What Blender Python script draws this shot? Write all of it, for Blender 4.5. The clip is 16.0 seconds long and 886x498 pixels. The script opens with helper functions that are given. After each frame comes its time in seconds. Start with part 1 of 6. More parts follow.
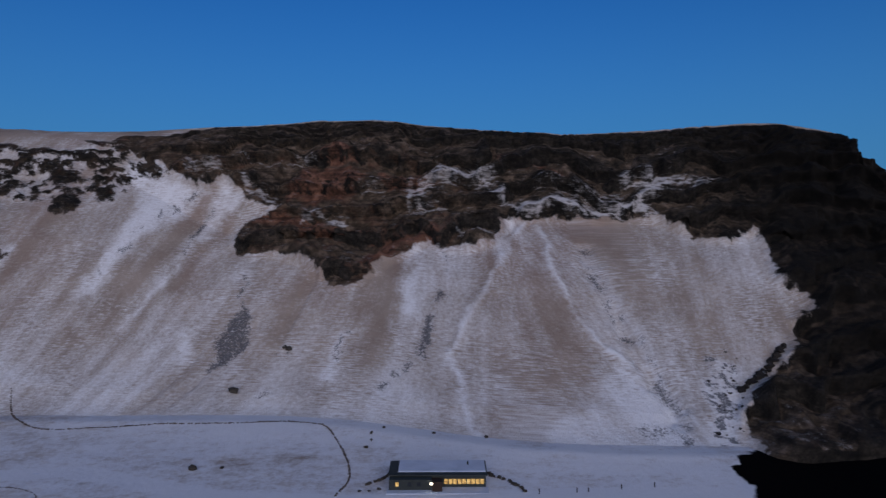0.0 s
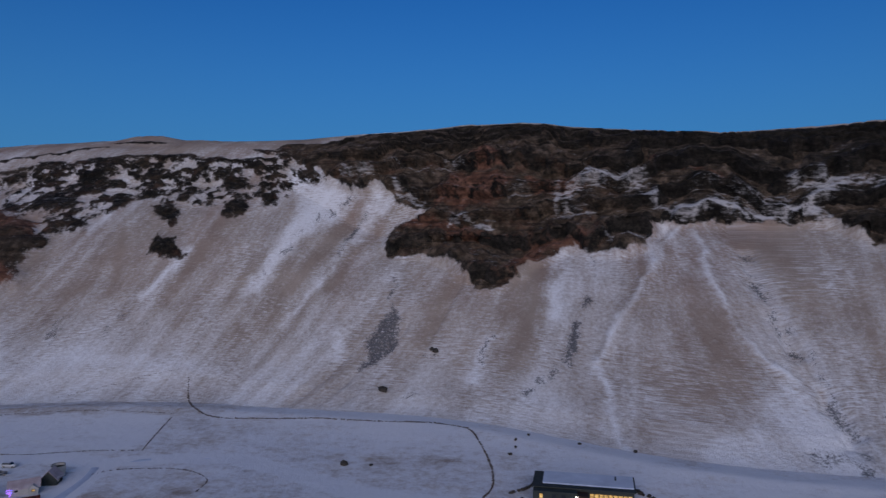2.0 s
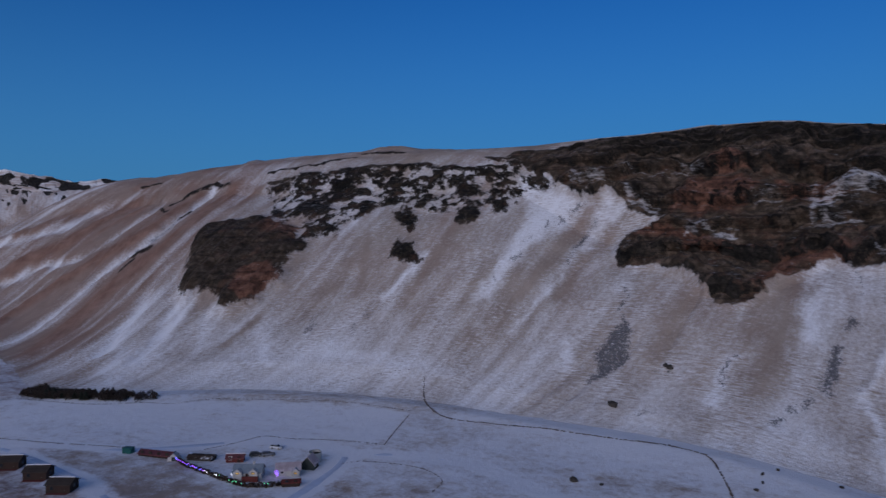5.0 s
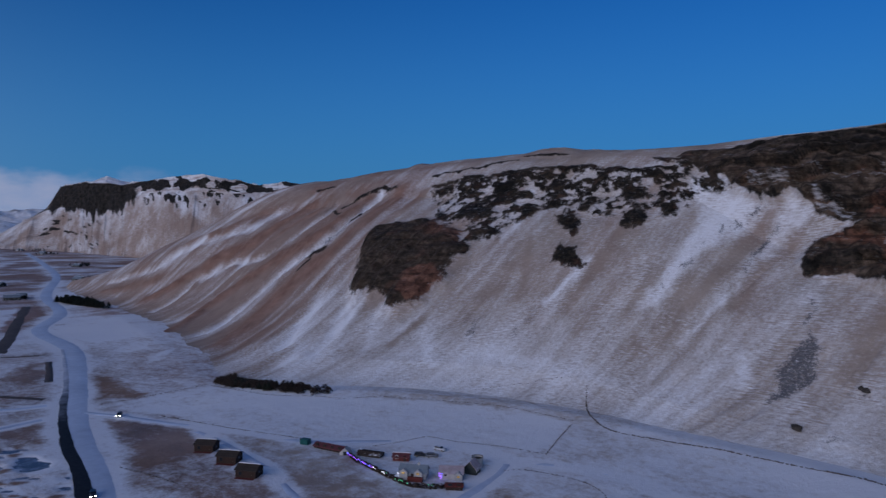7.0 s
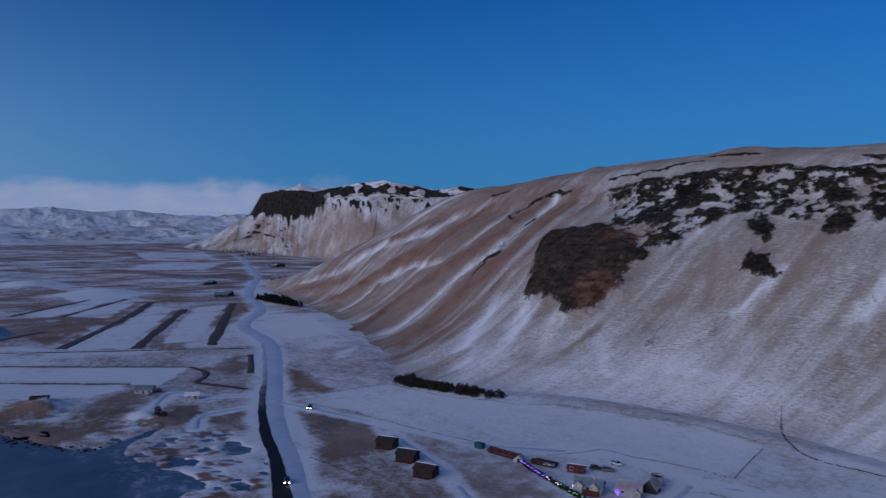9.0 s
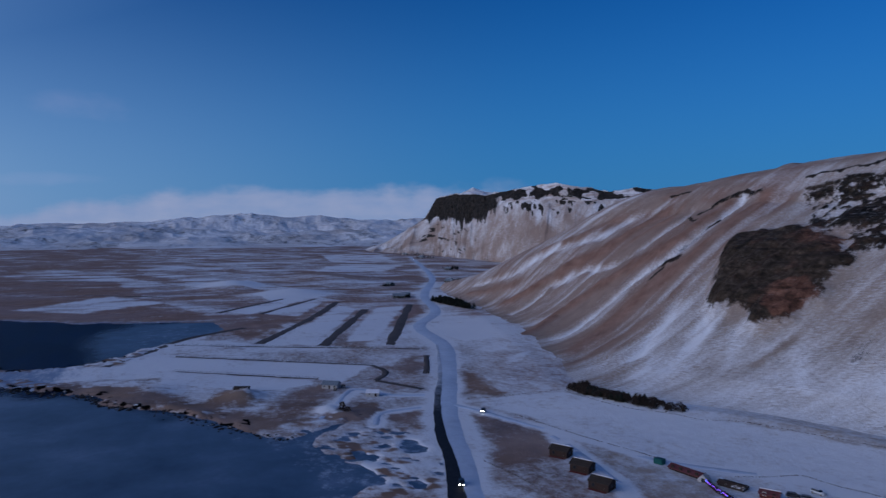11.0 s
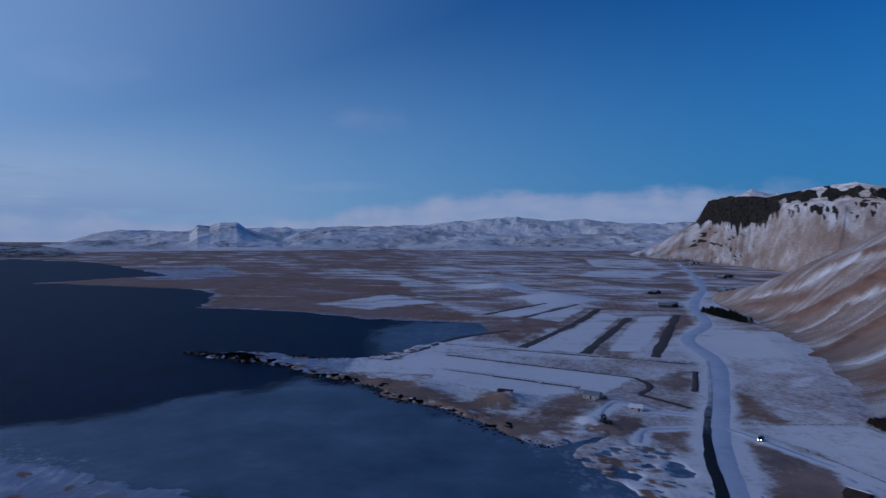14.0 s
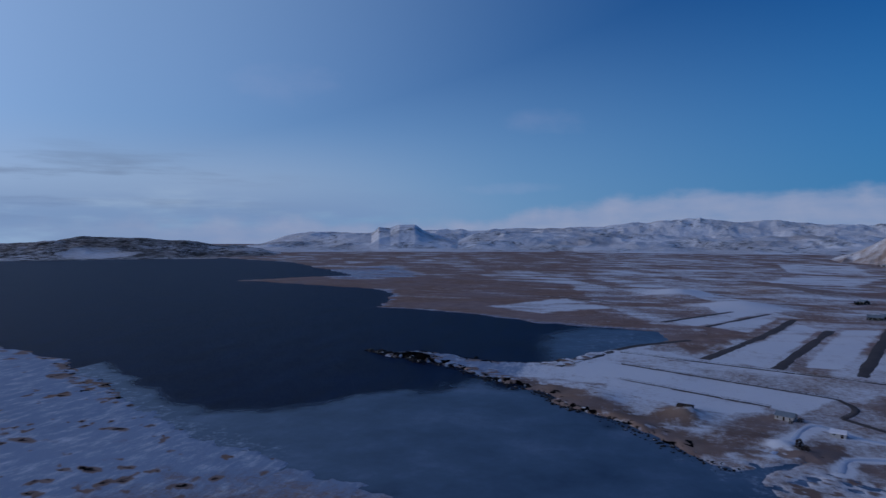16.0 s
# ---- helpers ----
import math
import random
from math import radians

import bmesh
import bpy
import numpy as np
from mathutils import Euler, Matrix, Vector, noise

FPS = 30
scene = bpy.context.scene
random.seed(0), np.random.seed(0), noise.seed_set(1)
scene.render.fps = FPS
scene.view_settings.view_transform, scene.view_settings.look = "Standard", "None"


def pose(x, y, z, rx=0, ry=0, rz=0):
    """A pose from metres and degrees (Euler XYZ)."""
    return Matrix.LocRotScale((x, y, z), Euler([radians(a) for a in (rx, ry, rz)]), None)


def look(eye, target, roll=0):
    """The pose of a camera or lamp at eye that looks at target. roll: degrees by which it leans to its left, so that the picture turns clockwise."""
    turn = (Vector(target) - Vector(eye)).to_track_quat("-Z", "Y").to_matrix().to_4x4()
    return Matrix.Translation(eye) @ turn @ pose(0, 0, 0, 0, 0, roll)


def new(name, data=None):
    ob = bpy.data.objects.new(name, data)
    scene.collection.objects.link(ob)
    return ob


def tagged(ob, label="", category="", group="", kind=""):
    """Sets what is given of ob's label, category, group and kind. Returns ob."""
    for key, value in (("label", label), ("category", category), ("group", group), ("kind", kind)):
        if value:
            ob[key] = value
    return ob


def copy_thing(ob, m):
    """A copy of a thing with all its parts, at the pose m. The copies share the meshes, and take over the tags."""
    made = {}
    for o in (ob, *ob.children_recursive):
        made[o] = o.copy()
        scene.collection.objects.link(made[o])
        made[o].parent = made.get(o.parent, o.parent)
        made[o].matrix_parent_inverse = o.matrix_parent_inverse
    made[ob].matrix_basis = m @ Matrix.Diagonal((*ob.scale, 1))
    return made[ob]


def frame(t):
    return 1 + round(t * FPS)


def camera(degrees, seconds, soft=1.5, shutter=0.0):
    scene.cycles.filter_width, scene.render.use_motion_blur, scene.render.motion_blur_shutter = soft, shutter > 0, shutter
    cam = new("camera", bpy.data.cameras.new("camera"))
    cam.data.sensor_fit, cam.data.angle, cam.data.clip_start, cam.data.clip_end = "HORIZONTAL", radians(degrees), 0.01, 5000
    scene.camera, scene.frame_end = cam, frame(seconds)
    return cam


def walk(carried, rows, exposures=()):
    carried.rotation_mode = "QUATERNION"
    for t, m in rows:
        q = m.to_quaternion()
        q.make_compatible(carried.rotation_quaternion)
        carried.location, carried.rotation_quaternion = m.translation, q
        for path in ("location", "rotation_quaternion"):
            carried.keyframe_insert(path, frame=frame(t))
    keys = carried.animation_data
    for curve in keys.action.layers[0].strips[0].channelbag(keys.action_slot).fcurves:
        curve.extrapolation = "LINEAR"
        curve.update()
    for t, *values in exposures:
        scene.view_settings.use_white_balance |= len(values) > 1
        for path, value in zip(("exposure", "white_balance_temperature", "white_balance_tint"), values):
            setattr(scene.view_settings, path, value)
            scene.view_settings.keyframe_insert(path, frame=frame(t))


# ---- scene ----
cam = camera(64.44, 16.0, soft=1.4, shutter=0.4)
# seconds, x, y, z, yaw, pitch, roll
ROWS = [
    (0.0, -0.00, 0.00, 70.00, -0.04, -1.79, 0.12),
    (0.5, 0.11, 0.44, 70.35, 2.93, -1.77, 0.07),
    (1.0, 0.18, 0.94, 70.74, 5.88, -1.76, 0.09),
    (1.5, 0.20, 1.37, 71.20, 8.89, -1.76, 0.08),
    (2.0, 0.14, 1.72, 71.75, 11.89, -1.77, 0.03),
    (2.5, -0.11, 1.93, 72.37, 14.84, -1.78, -0.01),
    (3.0, -0.56, 1.97, 73.05, 17.83, -1.79, -0.05),
    (3.5, -1.16, 1.86, 73.76, 20.82, -1.80, -0.11),
    (4.0, -1.79, 1.87, 74.50, 23.75, -1.82, -0.14),
    (6.5, -4.26, 2.22, 78.55, 39.71, -2.11, -0.36),
    (7.0, -4.64, 2.08, 79.17, 42.92, -2.13, -0.35),
    (7.5, -4.96, 1.94, 79.60, 46.28, -2.12, -0.29),
    (8.0, -5.29, 2.03, 79.91, 49.84, -2.08, -0.28),
    (8.5, -5.64, 2.18, 80.12, 53.39, -2.01, -0.25),
    (9.0, -6.04, 2.34, 80.31, 56.96, -1.94, -0.24),
    (11.5, -8.33, 2.39, 81.43, 74.36, -1.67, 0.18),
    (12.0, -8.53, 2.21, 81.84, 77.94, -1.61, 0.08),
    (12.5, -8.55, 2.04, 82.35, 81.48, -1.57, -0.01),
    (13.0, -8.46, 1.99, 82.85, 85.01, -1.54, -0.03),
    (13.5, -8.42, 2.10, 83.31, 88.50, -1.50, -0.07),
    (14.0, -8.51, 2.28, 83.75, 92.04, -1.46, -0.09),
    (14.5, -8.68, 2.42, 84.18, 95.64, -1.44, -0.08),
    (15.0, -8.96, 2.45, 84.61, 99.18, -1.43, -0.15),
    (15.5, -9.51, 2.48, 85.10, 102.64, -1.39, -0.12),
    (16.0, -10.20, 2.49, 85.58, 106.10, -1.36, -0.13),
]
walk(cam, [(t, pose(x, y, z, 90 + pitch, roll, yaw)) for t, x, y, z, yaw, pitch, roll in ROWS], [(0.0, 0.50, 6700, 10), (4.0, 0.45, 6500, 10), (6.5, 0.43, 6200, 10), (9.0, 0.43, 6000, 10), (11.5, 0.44, 5800, 8), (13.5, 0.44, 5800, 7), (16.0, 0.43, 5950, 6)])

# ---- world and light ----
SUN_LON, SUN_LIFT = 186.0, 6.0  # degrees to the left of the first view; degrees above the horizon


def lon_dir(lon, lift=0.0):
    a, b = radians(lon), radians(lift)
    return Vector((-math.sin(a) * math.cos(b), math.cos(a) * math.cos(b), math.sin(b)))


SKY_TINT = (0.24, 0.75, 1.19)
CLOUD_LIGHT, CLOUD_DARK = (3.7, 3.7, 4.8), (1.8, 2.6, 4.4)
STREAK, PINK = (1.5, 1.9, 2.9), (4.8, 4.3, 5.8)
HAZE_EAST, HAZE_WEST = (0.55, 2.0, 4.4), (3.2, 4.45, 6.6)
CREAM = (5.0, 4.4, 5.1)
AFTERGLOW = (5.1, 6.3, 9.2)
world = bpy.data.worlds.new("dusk_sky")
scene.world = world
world.use_nodes = True
wt = world.node_tree
wt.nodes.clear()


def wnode(kind, **values):
    n = wt.nodes.new(kind)
    for k, v in values.items():
        n.inputs[k].default_value = v
    return n


sky = wt.nodes.new("ShaderNodeTexSky")
sky.sky_type = "NISHITA"
sky.sun_disc = False
sky.sun_elevation = radians(SUN_LIFT)
sky.sun_rotation = radians(-SUN_LON)
sky.altitude = 100
sky.air_density, sky.dust_density, sky.ozone_density = 1.0, 0.3, 5.0


def wmath(op, *values):
    n = wt.nodes.new("ShaderNodeMath")
    n.operation = op
    for i, v in enumerate(values):
        if isinstance(v, (int, float)):
            n.inputs[i].default_value = v
        else:
            wt.links.new(v, n.inputs[i])
    return n.outputs[0]


def wspan(v, a, b, lo=0.0, hi=1.0):
    n = wt.nodes.new("ShaderNodeMapRange")
    n.interpolation_type = "SMOOTHSTEP"
    for k, x in zip(("From Min", "From Max", "To Min", "To Max"), (a, b, lo, hi)):
        n.inputs[k].default_value = x
    wt.links.new(v, n.inputs["Value"])
    return n.outputs["Result"]


def wmix(fac, a, b, blend="MIX"):
    n = wt.nodes.new("ShaderNodeMix")
    n.data_type, n.blend_type = "RGBA", blend
    for i, v in ((0, fac), (6, a), (7, b)):
        if isinstance(v, (int, float)):
            n.inputs[i].default_value = v
        elif isinstance(v, tuple):
            n.inputs[i].default_value = (*v, 1)
        else:
            wt.links.new(v, n.inputs[i])
    return n.outputs[2]


def wnoise(vector, scale, detail, stretch):
    mp = wt.nodes.new("ShaderNodeMapping")
    mp.inputs["Scale"].default_value = stretch
    wt.links.new(vector, mp.inputs["Vector"])
    n = wnode("ShaderNodeTexNoise", Scale=scale, Detail=detail, Roughness=0.55)
    wt.links.new(mp.outputs[0], n.inputs["Vector"])
    return n.outputs["Fac"]


# directions: azimuth (degrees to the left of the first view) and height (sine)
way = wt.nodes.new("ShaderNodeTexCoord").outputs["Generated"]
parts = wt.nodes.new("ShaderNodeSeparateXYZ")
wt.links.new(way, parts.inputs[0])
lon = wmath("MULTIPLY", wmath("ARCTAN2", wmath("MULTIPLY", parts.outputs[0], -1.0), parts.outputs[1]), 57.2958)
lift = parts.outputs[2]
plane = wt.nodes.new("ShaderNodeCombineXYZ")
wt.links.new(wmath("DIVIDE", lon, 57.2958), plane.inputs[0])
wt.links.new(lift, plane.inputs[1])
flat = plane.outputs[0]
# clear dusk blue, paler low down and towards the sunset
clear = wmix(1.0, sky.outputs[0], SKY_TINT, "MULTIPLY")
west = wmath("COSINE", wmath("DIVIDE", wmath("SUBTRACT", lon, SUN_LON), 57.2958))
low = wmath("MAXIMUM", wmath("POWER", wspan(lift, 0.55, -0.02), 2.0), wmath("MULTIPLY", wspan(west, -0.5, 1.0), wspan(lift, 1.2, 0.3)))
haze = wmix(wspan(west, -0.6, 0.7), HAZE_EAST, HAZE_WEST)
haze = wmix(wspan(west, 0.55, 1.0), haze, AFTERGLOW)
clear = wmix(wmath("MULTIPLY", low, 0.76), clear, haze)
# the cloud bank over the far mountains
puffs = wnoise(flat, 11.0, 7.0, (1.0, 1.9, 1.0))
top = wmath("ADD", wspan(lon, 84.0, 108.0, 0.057, 0.020), wmath("MULTIPLY", wmath("SUBTRACT", puffs, 0.5), 0.060))
bank = wspan(wmath("SUBTRACT", top, lift), -0.006, 0.016)
bank = wmath("MULTIPLY", bank, wmath("MULTIPLY", wspan(lon, 61.0, 73.0), wspan(lon, 150.0, 112.0)))
shade = wnoise(flat, 22.0, 6.0, (1.0, 2.5, 1.0))
cloud = wmix(shade, CLOUD_DARK, CLOUD_LIGHT)
# thin grey streaks towards the sunset and a few faint pink puffs
streaks = wmath("MULTIPLY", wspan(wnoise(flat, 5.0, 6.0, (1.0, 9.0, 1.0)), 0.48, 0.68), wmath("MULTIPLY", wspan(lon, 112.0, 134.0), wmath("MULTIPLY", wspan(lift, 0.0, 0.02), wspan(lift, 0.13, 0.07))))


def puff(at_lon, at_lift, wide, tall):
    d = wmath("ADD", wmath("POWER", wmath("DIVIDE", wmath("SUBTRACT", lon, at_lon), wide), 2.0), wmath("POWER", wmath("DIVIDE", wmath("SUBTRACT", lift, at_lift), tall), 2.0))
    return wspan(wmath("ADD", d, wmath("MULTIPLY", puffs, 3.2)), 2.6, 0.8)


pink = wmath("ADD", wmath("ADD", puff(98.0, 0.155, 4.0, 0.022), puff(119.0, 0.20, 5.0, 0.03)), puff(101.0, 0.062, 5.0, 0.010))
veil = wmath("MULTIPLY", wspan(lon, 98.0, 126.0), wmath("MULTIPLY", wspan(lift, 0.005, 0.04), wspan(lift, 0.16, 0.05)))
clear = wmix(wmath("MULTIPLY", veil, 0.24), clear, CREAM)
low_cloud = wmath("MULTIPLY", wspan(lon, 98.0, 116.0), wmath("MULTIPLY", wspan(wnoise(flat, 7.0, 6.0, (1.0, 5.0, 1.0)), 0.26, 0.54), wspan(lift, 0.085, 0.016)))
clear = wmix(wmath("MULTIPLY", streaks, 0.6), clear, STREAK)
clear = wmix(wmath("MULTIPLY", low_cloud, 0.75), clear, CLOUD_DARK)
clear = wmix(wmath("MULTIPLY", pink, 0.12), clear, PINK)
clear = wmix(wmath("MULTIPLY", bank, 0.86), clear, cloud)
back = wt.nodes.new("ShaderNodeBackground")
back.inputs["Strength"].default_value = 0.074
wout = wt.nodes.new("ShaderNodeOutputWorld")
wt.links.new(clear, back.inputs["Color"])
wt.links.new(back.outputs[0], wout.inputs[0])

glow = new("sun", bpy.data.lights.new("sun", "SUN"))
glow.data.energy, glow.data.angle, glow.data.color = 1.26, radians(64), (1.0, 0.82, 0.78)
glow.matrix_world = look(lon_dir(SUN_LON, SUN_LIFT) * 100, (0, 0, 0))


# ---- numbers: noise, curves, masks ----
def hashed(ix, iy, seed):
    h = (ix.astype(np.int64) * 374761393 + iy.astype(np.int64) * 668265263 + seed * 1442695041) & 0xFFFFFFFF
    h = ((h ^ (h >> 13)) * 1274126177) & 0xFFFFFFFF
    h = h ^ (h >> 16)
    return (h & 0xFFFFFF) / float(0xFFFFFF)


def vnoise(x, y, seed=0):
    """Smooth noise from 0 to 1."""
    x, y = np.broadcast_arrays(np.asarray(x, float), np.asarray(y, float))
    ix, iy = np.floor(x), np.floor(y)
    fx, fy = x - ix, y - iy
    fx, fy = fx * fx * fx * (fx * (fx * 6 - 15) + 10), fy * fy * fy * (fy * (fy * 6 - 15) + 10)
    a, b = hashed(ix, iy, seed), hashed(ix + 1, iy, seed)
    c, d = hashed(ix, iy + 1, seed), hashed(ix + 1, iy + 1, seed)
    return (a * (1 - fx) + b * fx) * (1 - fy) + (c * (1 - fx) + d * fx) * fy


def fbm(x, y, octaves=4, seed=0, gain=0.5):
    total, size, norm = 0.0, 1.0, 0.0
    for o in range(octaves):
        total = total + size * vnoise(np.asarray(x) * 2.0 ** o + 17.3 * o, np.asarray(y) * 2.0 ** o - 9.1 * o, seed + o)
        norm += size
        size *= gain
    return total / norm


def ridged(x, y, octaves=4, seed=0):
    total, size, norm = 0.0, 1.0, 0.0
    for o in range(octaves):
        total = total + size * (1 - np.abs(2 * vnoise(np.asarray(x) * 2.0 ** o + 5.7 * o, np.asarray(y) * 2.0 ** o, seed + o) - 1))
        norm += size
        size *= 0.5
    return total / norm


def worley(x, y, seed=0):
    """Distances to the nearest and second nearest of scattered points, one to a unit square."""
    ix, iy = np.floor(x), np.floor(y)
    a, b = np.full(x.shape, 9.0), np.full(x.shape, 9.0)
    for ox in (-1, 0, 1):
        for oy in (-1, 0, 1):
            cx, cy = ix + ox, iy + oy
            d = np.hypot(cx + hashed(cx, cy, seed) - x, cy + hashed(cx, cy, seed + 1) - y)
            b = np.minimum(b, np.maximum(a, d))
            a = np.minimum(a, d)
    return a, b


def step(a, b, x):
    t = np.clip((np.asarray(x, float) - a) / (b - a), 0, 1)
    return t * t * (3 - 2 * t)


def spline(points, n):
    """n points evenly along a smooth curve through the points."""
    p = np.array(points, float)
    if len(p) == 2:
        return p[0] + np.linspace(0, 1, n)[:, None] * (p[1] - p[0])
    chord = np.concatenate([[0], np.cumsum(np.linalg.norm(np.diff(p, axis=0), axis=1) + 1e-6)])
    return spline_at(p, chord, np.linspace(0, chord[-1], n))


def spline_at(p, knots, u):
    """A curve through p at the knots, read at u, with gentle slopes."""
    p, knots = np.array(p, float), np.array(knots, float)
    m = np.gradient(p, knots, axis=0)
    i = np.clip(np.searchsorted(knots, u, side="right") - 1, 0, len(knots) - 2)
    h = (knots[i + 1] - knots[i])[:, None]
    t = ((u - knots[i]) / h[:, 0])[:, None]
    a, b = 2 * t ** 3 - 3 * t ** 2 + 1, t ** 3 - 2 * t ** 2 + t
    return a * p[i] + b * h * m[i] + (1 - a) * p[i + 1] + (t ** 3 - t ** 2) * h * m[i + 1]


def inside(poly, x, y):
    """Signed distance to a polygon, metres, positive inside."""
    p = np.array(poly, float)
    q = np.roll(p, -1, axis=0)
    best, odd = np.full(np.shape(x), 1e12), np.zeros(np.shape(x), bool)
    for (ax, ay), (bx, by) in zip(p, q):
        dx, dy = bx - ax, by - ay
        t = np.clip(((x - ax) * dx + (y - ay) * dy) / (dx * dx + dy * dy + 1e-9), 0, 1)
        best = np.minimum(best, (x - ax - t * dx) ** 2 + (y - ay - t * dy) ** 2)
        cross = ((ay > y) != (by > y)) & (x < ax + (y - ay) / (by - ay + 1e-12) * dx)
        odd ^= cross
    return np.where(odd, 1, -1) * np.sqrt(best)


def near_line(line, x, y):
    """Distance to an open line, metres."""
    best = np.full(np.shape(x), 1e12)
    for (ax, ay), (bx, by) in zip(line[:-1], line[1:]):
        dx, dy = bx - ax, by - ay
        t = np.clip(((x - ax) * dx + (y - ay) * dy) / (dx * dx + dy * dy + 1e-9), 0, 1)
        best = np.minimum(best, (x - ax - t * dx) ** 2 + (y - ay - t * dy) ** 2)
    return np.sqrt(best)


def grid_mesh(name, co, material, masks=None, uv=None, smooth=True, wrap=False):
    """A mesh from an array of rows x columns x 3."""
    r, c = co.shape[:2]
    me = bpy.data.meshes.new(name)
    idx = np.arange(r * c).reshape(r, c)
    quads = np.stack([idx[:-1, :-1], idx[:-1, 1:], idx[1:, 1:], idx[1:, :-1]], -1).reshape(-1, 4)
    me.vertices.add(r * c)
    me.vertices.foreach_set("co", co.astype(np.float32).ravel())
    me.loops.add(quads.size)
    me.loops.foreach_set("vertex_index", quads.astype(np.int32).ravel())
    me.polygons.add(len(quads))
    me.polygons.foreach_set("loop_start", np.arange(0, quads.size, 4, dtype=np.int32))
    me.polygons.foreach_set("loop_total", np.full(len(quads), 4, dtype=np.int32))
    me.polygons.foreach_set("use_smooth", np.full(len(quads), smooth))
    me.update(calc_edges=True)
    for key, values in (masks or {}).items():
        me.attributes.new(key, "FLOAT", "POINT").data.foreach_set("value", np.asarray(values, np.float32).ravel())
    if uv is not None:
        layer = me.uv_layers.new(name="along")
        layer.data.foreach_set("uv", uv.reshape(-1, 2)[quads.ravel()].astype(np.float32).ravel())
    me.materials.append(material)
    return new(name, me)


# ---- materials ----
def material(name):
    m = bpy.data.materials.new(name)
    m.use_nodes = True
    return m, m.node_tree, m.node_tree.nodes["Principled BSDF"]


class Nodes:
    """Short hand for one material's nodes."""

    def __init__(self, name):
        self.m, self.t, self.out = material(name)

    def add(self, kind, **values):
        n = self.t.nodes.new(kind)
        for k, v in values.items():
            n.inputs[k].default_value = v
        return n

    def link(self, a, b):
        self.t.links.new(a, b)

    def attr(self, name):
        n = self.t.nodes.new("ShaderNodeAttribute")
        n.attribute_name = name
        return n.outputs["Fac"]

    def place(self):
        return self.t.nodes.new("ShaderNodeTexCoord").outputs["Object"]

    def along(self):
        return self.t.nodes.new("ShaderNodeTexCoord").outputs["UV"]

    def noise(self, vector, scale, detail=4.0, rough=0.55, stretch=None, distort=0.0):
        if stretch:
            mp = self.t.nodes.new("ShaderNodeMapping")
            mp.inputs["Scale"].default_value = stretch
            self.link(vector, mp.inputs["Vector"])
            vector = mp.outputs[0]
        n = self.add("ShaderNodeTexNoise", Scale=scale, Detail=detail, Roughness=rough, Distortion=distort)
        self.link(vector, n.inputs["Vector"])
        return n.outputs["Fac"]

    def ramp(self, fac, *stops):
        n = self.t.nodes.new("ShaderNodeValToRGB")
        e = n.color_ramp.elements
        while len(e) < len(stops):
            e.new(0.5)
        for el, (pos, col) in zip(e, stops):
            el.position = pos
            el.color = (*col, 1) if len(col) == 3 else col
        self.link(fac, n.inputs["Fac"])
        return n.outputs["Color"]

    def span(self, value, a, b, lo=0.0, hi=1.0):
        n = self.t.nodes.new("ShaderNodeMapRange")
        n.interpolation_type = "SMOOTHSTEP"
        for k, v in zip(("From Min", "From Max", "To Min", "To Max"), (a, b, lo, hi)):
            n.inputs[k].default_value = v
        self.link(value, n.inputs["Value"])
        return n.outputs["Result"]

    def math(self, op, a, b=None, c=None):
        n = self.t.nodes.new("ShaderNodeMath")
        n.operation = op
        for i, v in enumerate((a, b, c)):
            if v is None:
                continue
            if isinstance(v, (int, float)):
                n.inputs[i].default_value = v
            else:
                self.link(v, n.inputs[i])
        return n.outputs[0]

    def mix(self, fac, a, b, blend="MIX"):
        n = self.t.nodes.new("ShaderNodeMix")
        n.data_type, n.blend_type = "RGBA", blend
        for sock, v in (("Factor", fac), ("A", a), ("B", b)):
            s = [i for i in n.inputs if i.name == sock and (i.type == "RGBA" or (sock == "Factor" and i.type == "VALUE"))][0]
            if isinstance(v, (int, float)):
                s.default_value = v
            elif isinstance(v, tuple):
                s.default_value = (*v, 1)
            else:
                self.link(v, s)
        return [o for o in n.outputs if o.type == "RGBA"][0]

    def bump(self, height, strength=0.5, distance=0.3, normal=None):
        n = self.add("ShaderNodeBump", Strength=strength, Distance=distance)
        self.link(height, n.inputs["Height"])
        if normal is not None:
            self.link(normal, n.inputs["Normal"])
        return n.outputs[0]

    def finish(self, color=None, rough=0.8, normal=None, metal=0.0, spec=0.3):
        if isinstance(color, tuple):
            self.out.inputs["Base Color"].default_value = (*color, 1)
        elif color is not None:
            self.link(color, self.out.inputs["Base Color"])
        if isinstance(rough, (int, float)):
            self.out.inputs["Roughness"].default_value = rough
        else:
            self.link(rough, self.out.inputs["Roughness"])
        self.out.inputs["Metallic"].default_value = metal
        self.out.inputs["Specular IOR Level"].default_value = spec
        if normal is not None:
            self.link(normal, self.out.inputs["Normal"])
        return self.m


SNOW = (0.76, 0.78, 0.81)


